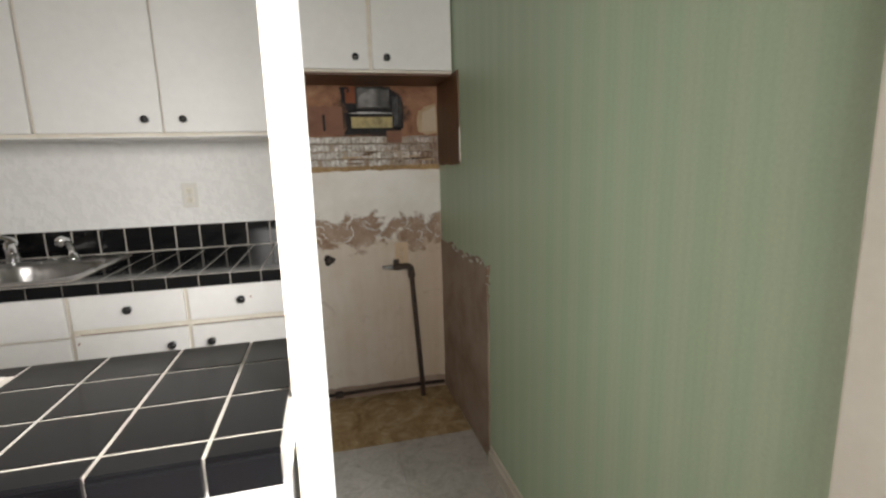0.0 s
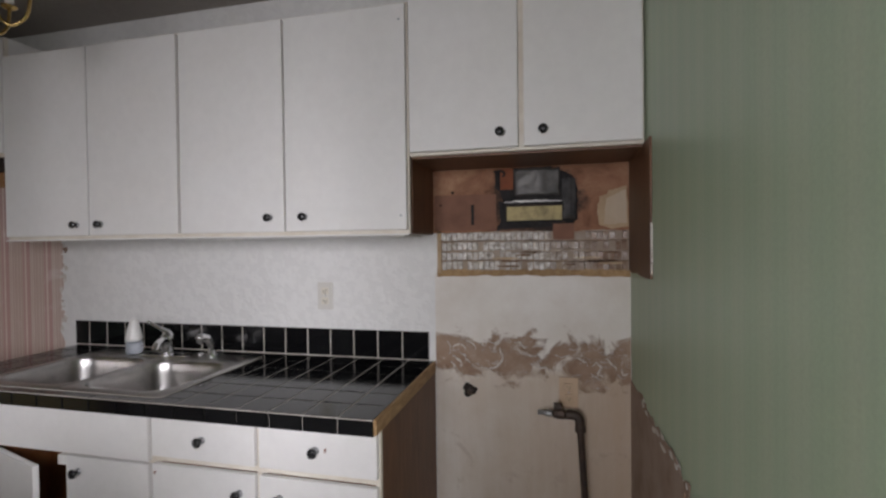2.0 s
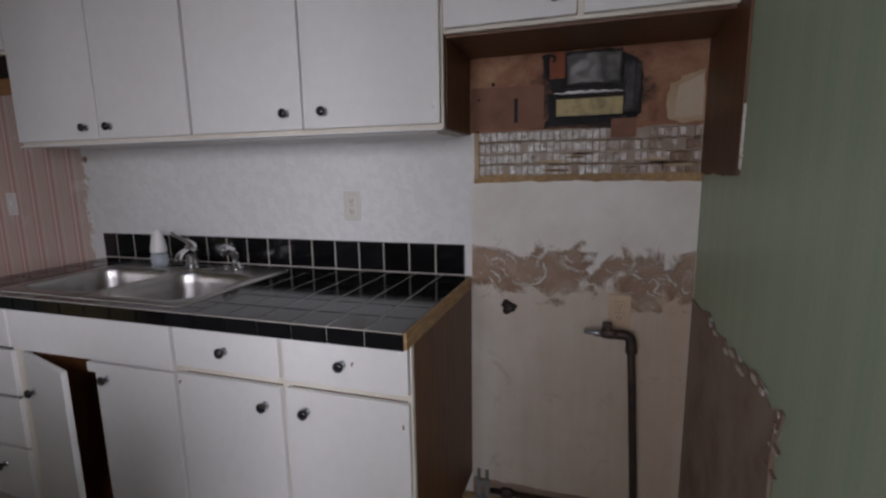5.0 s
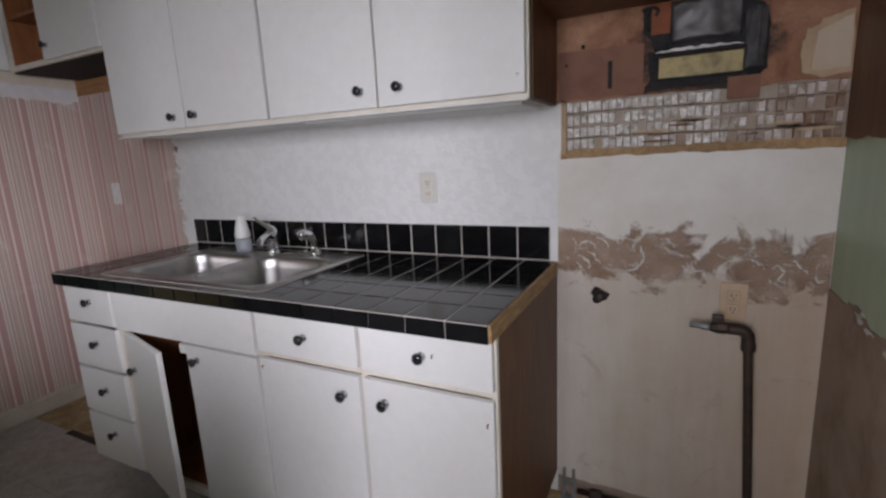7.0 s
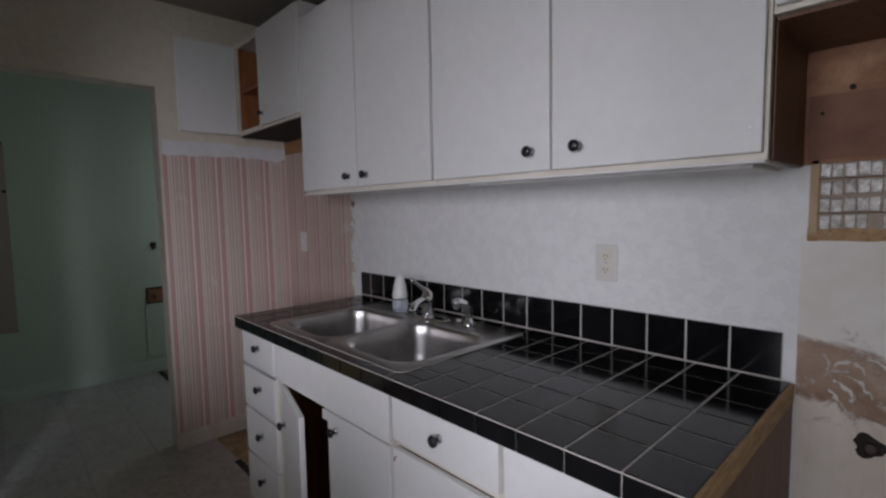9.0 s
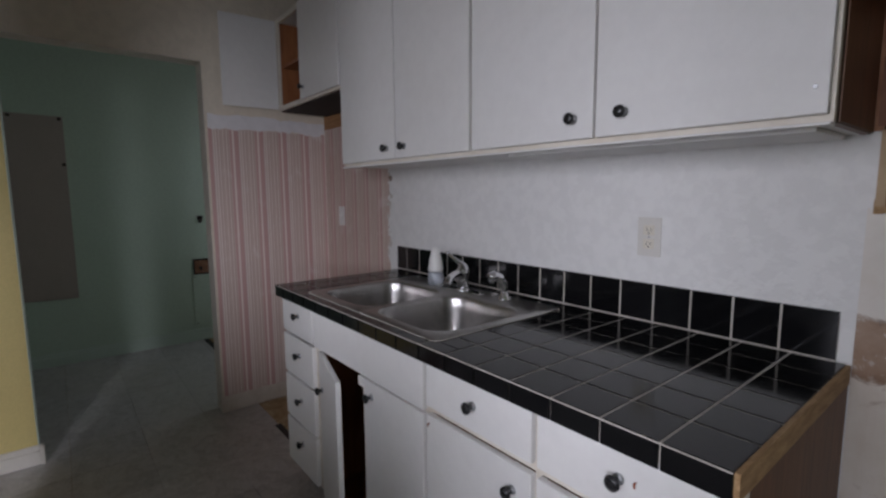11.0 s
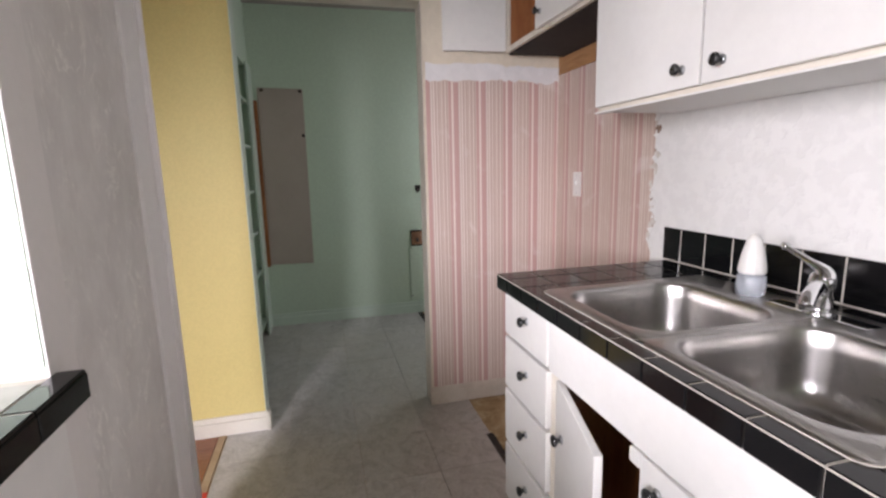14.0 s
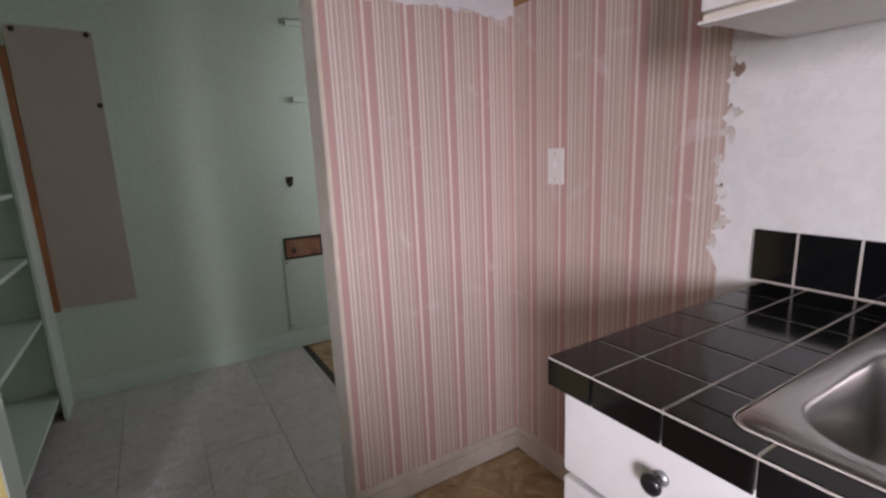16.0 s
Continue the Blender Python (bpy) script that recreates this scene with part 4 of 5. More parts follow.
for k in range(26):
    u = rnd.random()
    y, z = (1.56 + 0.60 * u, 0.862 + rnd.uniform(-0.02, 0.016)) if k < 20 else (1.57, rnd.uniform(0.70, 0.86))
    w, h = rnd.uniform(0.012, 0.042), rnd.uniform(0.004, 0.010)
    pts = [(XG - 0.003, y + w * math.cos(a) * rnd.uniform(0.6, 1.1), z + h * math.sin(a) * rnd.uniform(0.6, 1.1)) for a in np.linspace(0, 2 * math.pi, 10)[:-1]]
    part("plaster_scrap", slab_outline(bmesh.new(), pts, (-rnd.uniform(0.002, 0.004), 0, 0)), FLAKE if k % 2 else BAREPLASTER, wall_east)
part("paper_edge", tube(bmesh.new(), [(XG - 0.004, 1.57 + 0.004 * math.sin(k), 0.84 - 0.80 * k / 16) for k in range(17)], 0.004, 6), BAREPLASTER, wall_east, "rolled brown edge of torn paper")


# ---- cabinets ----
def knob(parent, at):
    """Black mushroom knob on a chrome stem that points to the room (-y)."""
    k = part("knob", lathe(bmesh.new(), [(0.006, 0.006), (0.0065, 0.014), (0.0125, 0.018), (0.0150, 0.022), (0.0140, 0.026), (0.008, 0.029), (0.002, 0.030)], at, (0, -1, 0)), KNOBBLACK, parent, "black mushroom knob", True)
    part("rose", lathe(bmesh.new(), [(0.011, 0.0), (0.011, 0.003), (0.007, 0.0065)], at, (0, -1, 0), 14), GALV, k if parent.parent is None else parent, "", True)


def front(name, x0, x1, z0, z1, y, unit, knob_at=None, label=""):
    d = part(name, boxed(x0, y, z0, x1, y + 0.018, z1, 0.003), WHITE, unit, label)
    if knob_at:
        knob(d, (knob_at[0], y, knob_at[1]))
    return d


def carcass(unit, x0, x1, y0, y1, z0, z1, rails, stiles, shelves=(), inner=SHELFWOOD, left=WHITE, right=WHITE, under=None, tops=(9, 9)):
    """Box of boards with an open front and a face frame."""
    t = 0.016
    part("side_panel", boxed(x0, y0 + 0.016, z0, x0 + t, y1, min(z1, tops[0])), left, unit)
    part("side_panel", boxed(x1 - t, y0 + 0.016, z0, x1, y1, min(z1, tops[1])), right, unit)
    part("bottom_panel", boxed(x0 + t, y0 + 0.016, z0 + 0.001, x1 - t, y1, z0 + t), under or inner, unit)
    if z1 > 1.0:
        part("top_panel", boxed(x0 + t, y0 + 0.016, z1 - t, x1 - t, y1, z1 - 0.001), WHITE, unit)
    part("back_panel", boxed(x0 + t, y1 - 0.008, z0 + t, x1 - t, y1 - 0.001, z1 - t), inner, unit)
    bm = bmesh.new()
    for za, zb in rails:
        box(bm, x0, y0, za, x1, y0 + 0.0155, zb)
    for xa, xb in stiles:
        for (a0, a1), (b0, b1) in zip(rails, rails[1:]):
            box(bm, xa, y0, a1, xb, y0 + 0.0155, b0)
    part("face_frame", bm, FRAMEPAINT, unit, "yellowed cream face frame")
    for z in shelves:
        part("shelf", boxed(x0 + t, y0 + 0.03, z, x1 - t, y1 - 0.009, z + 0.016), inner, unit)


YU = 2.016   # front of upper doors
def upper(x0, x1, mid, kn, label, right=WHITE):
    u = thing("wall_cabinet", ((x0 + x1) / 2, YB, 1.42), label, "cabinet", "wall cabinets over the counter")
    carcass(u, x0, x1, YU + 0.019, YB - 0.004, 1.418, 2.215, [(1.418, 1.442), (2.19, 2.215)], [(x0, x0 + 0.02), (mid - 0.012, mid + 0.012), (x1 - 0.02, x1)], (1.8,), SHELFWOOD, WHITE, right, WHITE)
    front("door", x0 + 0.006, mid - 0.004, 1.432, 2.205, YU, u, (kn[0], kn[2]))
    front("door", mid + 0.004, x1 - 0.006, 1.432, 2.205, YU, u, (kn[1], kn[2]))
    part("bottom_lip", boxed(x0, YU + 0.002, 1.412, x1, YU + 0.034, 1.4178, 0.002), WHITE, u)
    return u


u1 = upper(-0.985, -0.092, -0.532, (-0.592, -0.468, 1.476), "white painted two-door wall cabinet with black knobs")
u2 = upper(-0.090, 0.838, 0.366, (0.305, 0.446, 1.484), "white painted two-door wall cabinet over the counter", CABWOOD)
for x in (0.80, 0.86):
    part("hinge_screw", lathe(bmesh.new(), [(0.004, 0), (0.004, 0.002)], (0.812, YU, 1.48 if x < 0.83 else 2.15), (0, -1, 0), 8), GALV, u2)
# cabinet's own underside panel, hanging about a centimetre low; holds no lamp
part("under_light", boxed(0.02, 2.075, 1.407, 0.805, 2.30, 1.4175, 0.003), WHITE, u2, "flat white underside panel hanging below the cabinet")

hood = thing("hood_cabinet", (1.22, YB, 1.685), "tall white two-door cabinet over the stove alcove", "cabinet")
carcass(hood, 0.840, XG - 0.004, YU + 0.019, YB - 0.004, 1.684, 2.40, [(1.684, 1.708), (2.372, 2.40)], [(0.840, 0.858), (1.208, 1.236), (XG - 0.026, XG - 0.004)], (2.05,), CABWOOD)
front("door", 0.845, 1.213, 1.694, 2.385, YU, hood, (1.155, 1.742))
front("door", 1.231, XG - 0.010, 1.694, 2.385, YU, hood, (1.292, 1.742))
part("under_panel", boxed(0.842, YU + 0.036, 1.676, XG - 0.006, YB - 0.006, 1.6835), CABWOOD, hood, "dark brown bare underside")
part("side_panel", boxed(0.8405, YU + 0.04, 1.42, 0.8425, YB - 0.006, 1.676), CABWOOD, u2, "bare brown side towards the alcove")

fr_x0, fr_x1, fr_m = -1.800, -0.992, -1.44
fridge = thing("over_fridge_cabinet", ((fr_x0 + fr_x1) / 2, YB, 1.79), "white cabinet over the fridge space with one door open", "cabinet")
carcass(fridge, fr_x0, fr_x1, YU + 0.019, YB - 0.006, 1.785, 2.30, [(1.785, 1.808), (2.275, 2.30)], [(fr_x0, fr_x0 + 0.022), (fr_x1 - 0.02, fr_x1)], (2.03,), SHELFWOOD, SHELFWOOD, WHITE)
front("door", fr_m, fr_x1 - 0.005, 1.797, 2.29, YU, fridge, (fr_m + 0.045, 1.855))
# near-black sheet: shade below the cabinet is put into its colour
part("under_panel", boxed(fr_x0 + 0.002, YU + 0.036, 1.779, fr_x1 - 0.002, YB - 0.008, 1.7845), DARK, fridge, "near-black sheet for the shade under the cabinet")
od = boxed(0, -0.018, 1.797, 0.30, 0, 2.29, 0.003, m=pose(fr_x0 + 0.003, YU + 0.014, 0, 0, 0, -94))
part("open_door", od, WHITE, fridge, "cabinet door standing wide open")

YD = 1.698   # front of lower doors
def base_unit(x0, x1, label, rails, stiles, left=WHITE, right=WHITE, tops=(9, 9)):
    u = thing("base_cabinet", ((x0 + x1) / 2, YB, 0), label, "cabinet", "base cabinets under the counter")
    carcass(u, x0, x1, YD + 0.019, YB - 0.006, 0.088, 0.858, rails, stiles, (), SHELFWOOD, left, right, None, tops)
    part("toe_kick", boxed(x0, 1.782, 0.001, x1, 1.80, 0.088), WHITE, u)
    return u


b1 = base_unit(-0.978, -0.662, "white four-drawer base cabinet with black knobs", [(0.088, 0.108), (0.84, 0.858)], [(-0.978, -0.958), (-0.682, -0.662)], WHITE, SHELFWOOD, (9, 0.70))
for z0, z1, kz in ((0.703, 0.846, 0.792), (0.517, 0.690, 0.622), (0.316, 0.504, 0.424), (0.100, 0.303, 0.232)):
    front("drawer", -0.972, -0.668, z0, z1, YD, b1, (-0.80, kz))
b2 = base_unit(-0.660, 0.070, "white sink base cabinet with one door ajar", [(0.088, 0.112), (0.69, 0.704), (0.84, 0.858)], [(-0.660, -0.612), (0.05, 0.070)], SHELFWOOD, SHELFWOOD, (0.70, 0.70))
front("false_front", -0.655, 0.064, 0.700, 0.852, YD, b2)
front("door", -0.268, 0.064, 0.100, 0.692, YD, b2, (-0.215, 0.643))
ad = part("door_ajar", boxed(0, 0, 0.100, 0.338, 0.018, 0.692, 0.003, m=pose(-0.612, YD, 0, 0, 0, -15.5)), WHITE, b2, "cupboard door standing ajar")
kp = pose(-0.612, YD, 0, 0, 0, -15.5) @ Vector((0.075, 0, 0.565))
knob(ad, tuple(kp))
part("catch", boxed(-0.306, YD + 0.002, 0.656, -0.272, YD + 0.03, 0.690, 0.004), PLASTICWHITE, b2, "small white door catch")
b3 = base_unit(0.072, 0.842, "white base cabinet with two drawers over two doors", [(0.088, 0.108), (0.70, 0.726), (0.84, 0.858)], [(0.072, 0.085), (0.447, 0.467), (0.828, 0.842)], SHELFWOOD, CABWOOD, (0.70, 9))
front("drawer", 0.080, 0.449, 0.722, 0.850, YD, b3, (0.266, 0.787))
front("drawer", 0.464, 0.838, 0.722, 0.850, YD, b3, (0.650, 0.790))
front("door", 0.080, 0.449, 0.100, 0.698, YD, b3, (0.396, 0.638))
front("door", 0.464, 0.838, 0.100, 0.698, YD, b3, (0.532, 0.638))
for x, z in ((0.682, 0.797), (0.823, 0.64), (0.094, 0.675)):
    part("bent_screw", tube(bmesh.new(), [(x, YD, z), (x, YD - 0.006, z + 0.001), (x + 0.002, YD - 0.008, z - 0.006)], 0.002, 6), ORANGE, b3)


# ---- tiled worktops ----
def tile_mesh(w, d, h, b=0.0018):
    """Glazed tile lying flat, its upper edges eased."""
    bm = bmesh.new()
    a = [bm.verts.new((sx * w / 2, sy * d / 2, 0)) for sx, sy in ((-1, -1), (1, -1), (1, 1), (-1, 1))]
    c = [bm.verts.new((sx * w / 2, sy * d / 2, h - b)) for sx, sy in ((-1, -1), (1, -1), (1, 1), (-1, 1))]
    e = [bm.verts.new((sx * (w / 2 - b), sy * (d / 2 - b), h)) for sx, sy in ((-1, -1), (1, -1), (1, 1), (-1, 1))]
    for lo, hi in ((a, c), (c, e)):
        for i in range(4):
            j = (i + 1) % 4
            bm.faces.new((lo[i], lo[j], hi[j], hi[i]))
    bm.faces.new(e)
    me = bpy.data.meshes.new("tile")
    bm.to_mesh(me)
    bm.free()
    me.materials.append(BLACKTILE)
    return me


TILES = {}
def lay(parent, x0, x1, y0, y1, z, h=0.008):
    """One tile over a rectangle; alike tiles share a mesh."""
    key = (round(x1 - x0, 4), round(y1 - y0, 4), h)
    if key not in TILES:
        TILES[key] = tile_mesh(*key)
    return piece("tile", TILES[key], ((x0 + x1) / 2, (y0 + y1) / 2, z + random.uniform(-0.00015, 0.00015)), parent)


def stand(parent, x0, x1, z0, z1, y, h=0.008):
    """An upright tile that faces the room (-y)."""
    ob = lay(parent, x0, x1, -(z1 - z0) / 2, (z1 - z0) / 2, 0, h)
    ob.rotation_euler = (radians(90), 0, 0)
    ob.location = Vector(((x0 + x1) / 2, y, (z0 + z1) / 2)) - base_of(parent)
    return ob


G = 0.0036
P = 0.1087
CX0, CX1, CY0, CY1, CZ = -0.990, 0.842, 1.676, 2.338, 0.900
SX0, SX1, SY0, SY1 = -0.735, 0.100, 1.715, 2.262
worktop = thing("tiled_worktop", (0, YB, 0.86), "black glazed tile worktop with cream grout and backsplash", "worktop")
wt = bmesh.new()
for x0, x1, y0, y1 in ((CX0 + 0.006, SX0 + 0.03, CY0 + 0.006, CY1), (SX1 - 0.03, CX1 - 0.006, CY0 + 0.006, CY1), (SX0 + 0.03, SX1 - 0.03, CY0 + 0.006, SY0 + 0.03), (SX0 + 0.03, SX1 - 0.03, SY1 - 0.03, CY1)):
    box(wt, x0, y0, 0.860, x1, y1, CZ - 0.0010)
part("grout_bed", wt, GROUT, worktop, "cream grout bed")
part("raw_edge", boxed(CX1 - 0.0055, CY0 + 0.004, 0.855, CX1 + 0.003, CY1, CZ - 0.001, 0.001), RAWWOOD, worktop, "raw plywood edge left without tiles")
xs = [CX1 - 0.004]
while xs[-1] - P > CX0 + 0.03:
    xs.append(xs[-1] - P)
xs.append(CX0)
ys = [CY0, CY0 + 0.113]
while ys[-1] + P < CY1 - 0.03:
    ys.append(ys[-1] + P)
ys.append(CY1)
for xa, xb in zip(xs, xs[1:]):
    stand(worktop, xb + G / 2, xa - G / 2, 0.852, CZ - 0.003, CY0 + 0.0065, 0.0065)
    for ya, yb in zip(ys, ys[1:]):
        x0, x1, y0, y1 = xb + G / 2, xa - G / 2, ya + G / 2, yb - G / 2
        a0, a1, b0, b1 = SX0 + 0.012, SX1 - 0.012, SY0 + 0.012, SY1 - 0.012
        if x1 > a0 and x0 < a1 and y1 > b0 and y0 < b1:
            m0, m1 = max(y0, b0), min(y1, b1)
            for r in ((x0, x1, y0, b0), (x0, x1, b1, y1), (x0, a0, m0, m1), (a1, x1, m0, m1)):
                if r[1] - r[0] > 0.008 and r[3] - r[2] > 0.008:
                    lay(worktop, *r, CZ - 0.0075)
            continue
        lay(worktop, x0, x1, y0, y1, CZ - 0.0075)
bs = [0.818, 0.703]
while bs[-1] - P > CX0 - 0.015:
    bs.append(bs[-1] - P)
bs.append(-1.015)
for xa, xb in zip(bs, bs[1:]):
    stand(worktop, xb + G / 2, xa - G / 2, CZ + 0.003, 1.018, YB - 0.004, 0.009)
for ya, yb in zip(ys, ys[1:]):
    t_ = lay(worktop, ya + G / 2, yb - G / 2, -0.021, 0.021, 0, 0.006)
    t_.rotation_euler = (radians(90), 0, radians(-90))
    t_.location = Vector((CX0 + 0.0065, (ya + yb) / 2, 0.873)) - base_of(worktop)
part("edge_grout", boxed(CX0 + 0.003, CY0 - 0.0003, CZ - 0.0031, CX1 - 0.006, CY0 + 0.0017, CZ - 0.0004, 0.0006), GROUT, worktop, "line of grout along the front edge")
part("splash_bed", boxed(-1.012, YB - 0.0118, CZ - 0.0007, 0.816, YB - 0.001, 1.0165), GROUT, worktop)


# ---- sink ----
def rounded_loop(x0, x1, y0, y1, r, n=10):
    out = []
    for cx, cy, a0 in ((x1 - r, y1 - r, 0), (x0 + r, y1 - r, 90), (x0 + r, y0 + r, 180), (x1 - r, y0 + r, 270)):
        for k in range(n + 1):
            a = radians(a0 + 90 * k / n)
            out.append((cx + r * math.cos(a), cy + r * math.sin(a)))
    return out


sink = thing("double_sink", ((SX0 + SX1) / 2, 2.0, 0.90), "brushed stainless steel double bowl sink set in black tiles", "sink")
def bowl(cell, hole, radii, depth, name):
    bm = bmesh.new()
    loops = [([(x, y, 0.9015) for x, y in rounded_loop(*cell, radii)])]
    x0, x1, y0, y1 = cell
    loops.append([(x, y, 0.9065) for x, y in rounded_loop(x0 + 0.006, x1 - 0.006 if x1 > 0 else x1, y0 + 0.006, y1 - 0.006, max(radii - 0.006, 0.004))])
    h0, h1, k0, k1 = hole
    low = 0.905 - depth
    for inset, z, r in ((-0.008, 0.9065, 0.092), (-0.003, 0.9058, 0.088), (0.0, 0.9035, 0.085), (0.003, 0.897, 0.083), (0.006, 0.86, 0.081), (0.011, 0.80, 0.079), (0.017, low + 0.035, 0.076), (0.024, low + 0.018, 0.072), (0.038, low + 0.006, 0.064), (0.060, low + 0.001, 0.05), (0.085, low, 0.04)):
        loops.append([(x, y, z) for x, y in rounded_loop(h0 + inset, h1 - inset, k0 + inset, k1 - inset, r)])
    rings = [[bm.verts.new(p) for p in lp] for lp in loops]
    for a, b in zip(rings, rings[1:]):
        for i in range(len(a)):
            j = (i + 1) % len(a)
            bm.faces.new((a[i], a[j], b[j], b[i]))
    bm.faces.new(rings[-1])
    ob = part(name, bm, STEEL, sink, "", True)
    cx, cy = (h0 + h1) / 2, (k0 + k1) / 2
    part("drain", lathe(bmesh.new(), [(0.042, 0.0), (0.044, 0.003), (0.036, 0.004), (0.028, 0.001), (0.004, 0.0005)], (cx, cy, 0.906 - depth), (0, 0, 1), 24), CHROME, ob, "chrome drain strainer", True)
    return ob


bowl((SX0, -0.3175, SY0, SY1), (-0.700, -0.338, 1.752, 2.125), 0.028, 0.165, "bowl")
bowl((-0.3175, SX1, SY0, SY1), (-0.300, 0.064, 1.752, 2.125), 0.028, 0.165, "bowl")
part("deck_seam", boxed(-0.335, SY0 + 0.008, 0.9005, -0.300, SY1 - 0.008, 0.9062, 0.002), STEEL, sink)

caulk = [(x, y, 0.9022) for x, y in rounded_loop(SX0 - 0.002, SX1 + 0.002, SY0 - 0.002, SY1 + 0.002, 0.028)]
part("caulk_line", tube(bmesh.new(), caulk + caulk[:1], [0.0014 + 0.0008 * noise.noise(Vector((k * 0.6, 1, 1))) for k in range(len(caulk) + 1)], 6), GROUT, sink, "uneven line of cream caulk", True)

tap = thing("kitchen_tap", (-0.330, 2.195, 0.906), "chrome single-lever kitchen tap on the sink deck", "tap")
part("base_plate", lathe(bmesh.new(), [(0.03, 0), (0.03, 0.006), (0.025, 0.010)], (-0.330, 2.195, 0.906)), CHROME, tap, "", True)
dp = boxed(-0.445, 2.170, 0.9062, -0.215, 2.220, 0.911, 0.004)
part("deck_plate", dp, CHROME, tap)
part("body", lathe(bmesh.new(), [(0.025, 0.005), (0.024, 0.05), (0.026, 0.062), (0.027, 0.075), (0.022, 0.092), (0.010, 0.100), (0.003, 0.102)], (-0.330, 2.195, 0.906)), CHROME, tap, "", True)
part("spout", tube(bmesh.new(), arc_points([(-0.328, 2.190, 0.962), (-0.308, 2.155, 0.980), (-0.282, 2.110, 0.985), (-0.256, 2.064, 0.978), (-0.246, 2.046, 0.962)], 6), [0.0165 - 0.00012 * k for k in range(25)], 14), CHROME, tap, "", True)
part("lever", tube(bmesh.new(), arc_points([(-0.317, 2.190, 0.985), (-0.330, 2.195, 1.006), (-0.375, 2.197, 1.026), (-0.420, 2.197, 1.046)], 5), [0.019, 0.019, 0.019, 0.018, 0.017, 0.015, 0.013, 0.011, 0.009, 0.008, 0.0075, 0.007, 0.0065, 0.0065, 0.007, 0.008], 12), CHROME, tap, "", True)
part("lever_tip", lathe(bmesh.new(), [(0.004, -0.011), (0.009, -0.005), (0.010, 0.003), (0.006, 0.009), (0.001, 0.010)], (-0.424, 2.197, 1.048), (0.8, 0, -0.5), 14), CHROME, tap, "", True)

spray = thing("side_sprayer", (-0.112, 2.205, 0.906), "chrome side sprayer on the sink deck", "sprayer")
part("collar", lathe(bmesh.new(), [(0.026, 0), (0.026, 0.006), (0.017, 0.020), (0.014, 0.03)], (-0.112, 2.205, 0.906)), CHROME, spray, "", True)
part("wand", tube(bmesh.new(), arc_points([(-0.112, 2.205, 0.93), (-0.114, 2.203, 0.960), (-0.120, 2.190, 0.985), (-0.128, 2.168, 0.994), (-0.132, 2.150, 0.988)], 5), [0.014] * 5 + [0.015] * 5 + [0.017] * 5 + [0.020] * 6, 12), CHROME, spray, "", True)
cap = thing("deck_cap", (-0.205, 2.232, 0.906), "small chrome cap on the sink deck", "hole cap")
part("cap_disc", lathe(bmesh.new(), [(0.017, 0), (0.017, 0.003), (0.010, 0.007), (0.002, 0.008)], (-0.195, 2.236, 0.9066)), CHROME, cap, "", True)

soap = thing("soap_dispenser", (-0.512, 2.20, 0.906), "upturned white plastic soap bottle with a clear base", "soap bottle")
part("clear_cup", lathe(bmesh.new(), [(0.033, 0.0), (0.035, 0.02), (0.034, 0.048), (0.031, 0.052)], (-0.512, 2.20, 0.9068), seg=24), CLEARPLASTIC, soap, "clear plastic cup", True)
part("bottle", lathe(bmesh.new(), [(0.030, 0.056), (0.0325, 0.060), (0.0325, 0.072), (0.027, 0.105), (0.018, 0.143), (0.012, 0.153), (0.004, 0.158)], (-0.512, 2.20, 0.9068), seg=24), PLASTICWHITE, soap, "white plastic bottle", True)


# ---- peninsula ----
PZ, PX0, PX1, PY0, PY1 = 0.945, -0.395, 0.918, 0.352, 0.741
pen = thing("peninsula_cabinet", (0.2, 0.56, 0), "white painted peninsula cabinet below a tiled top", "cabinet")
part("body", boxed(PWX1 + 0.003, 0.44, 0.088, PX1 - 0.012, PY1 - 0.030, PZ - 0.045, 0.003), WHITE, pen)
part("toe_kick", boxed(PWX1 + 0.003, 0.50, 0.001, PX1 - 0.02, PY1 - 0.10, 0.088), WHITE, pen)
ptop = thing("tiled_peninsula_top", (0.2, 0.56, PZ - 0.045), "black tiled peninsula top with a worn white inset panel", "worktop")
part("grout_bed", boxed(PX0 + 0.006, PY0 + 0.006, PZ - 0.044, PX1 - 0.003, PY1 - 0.006, PZ - 0.0008), GROUT, ptop, "cream grout bed")
part("edge_trim", boxed(PX1 - 0.003, PY0 + 0.004, PZ - 0.05, PX1 + 0.003, 0.483, PZ - 0.001, 0.001), TRIM, ptop, "pale strip at the end of the top")
part("inset_panel", boxed(PX0 + 0.045, PY0 + 0.10, PZ - 0.0009, 0.455, PY1 - 0.045, PZ + 0.0016, 0.001), LAMINATE, ptop, "worn white laminate inset")
px = [PX1 - 0.003 - 0.086]
px.insert(0, PX1 - 0.003)
while px[-1] - 0.120 > PX0 + 0.03:
    px.append(px[-1] - 0.120)
px.append(PX0)
py = [PY1, PY1 - 0.110, PY1 - 0.228, PY1 - 0.345, PY0]
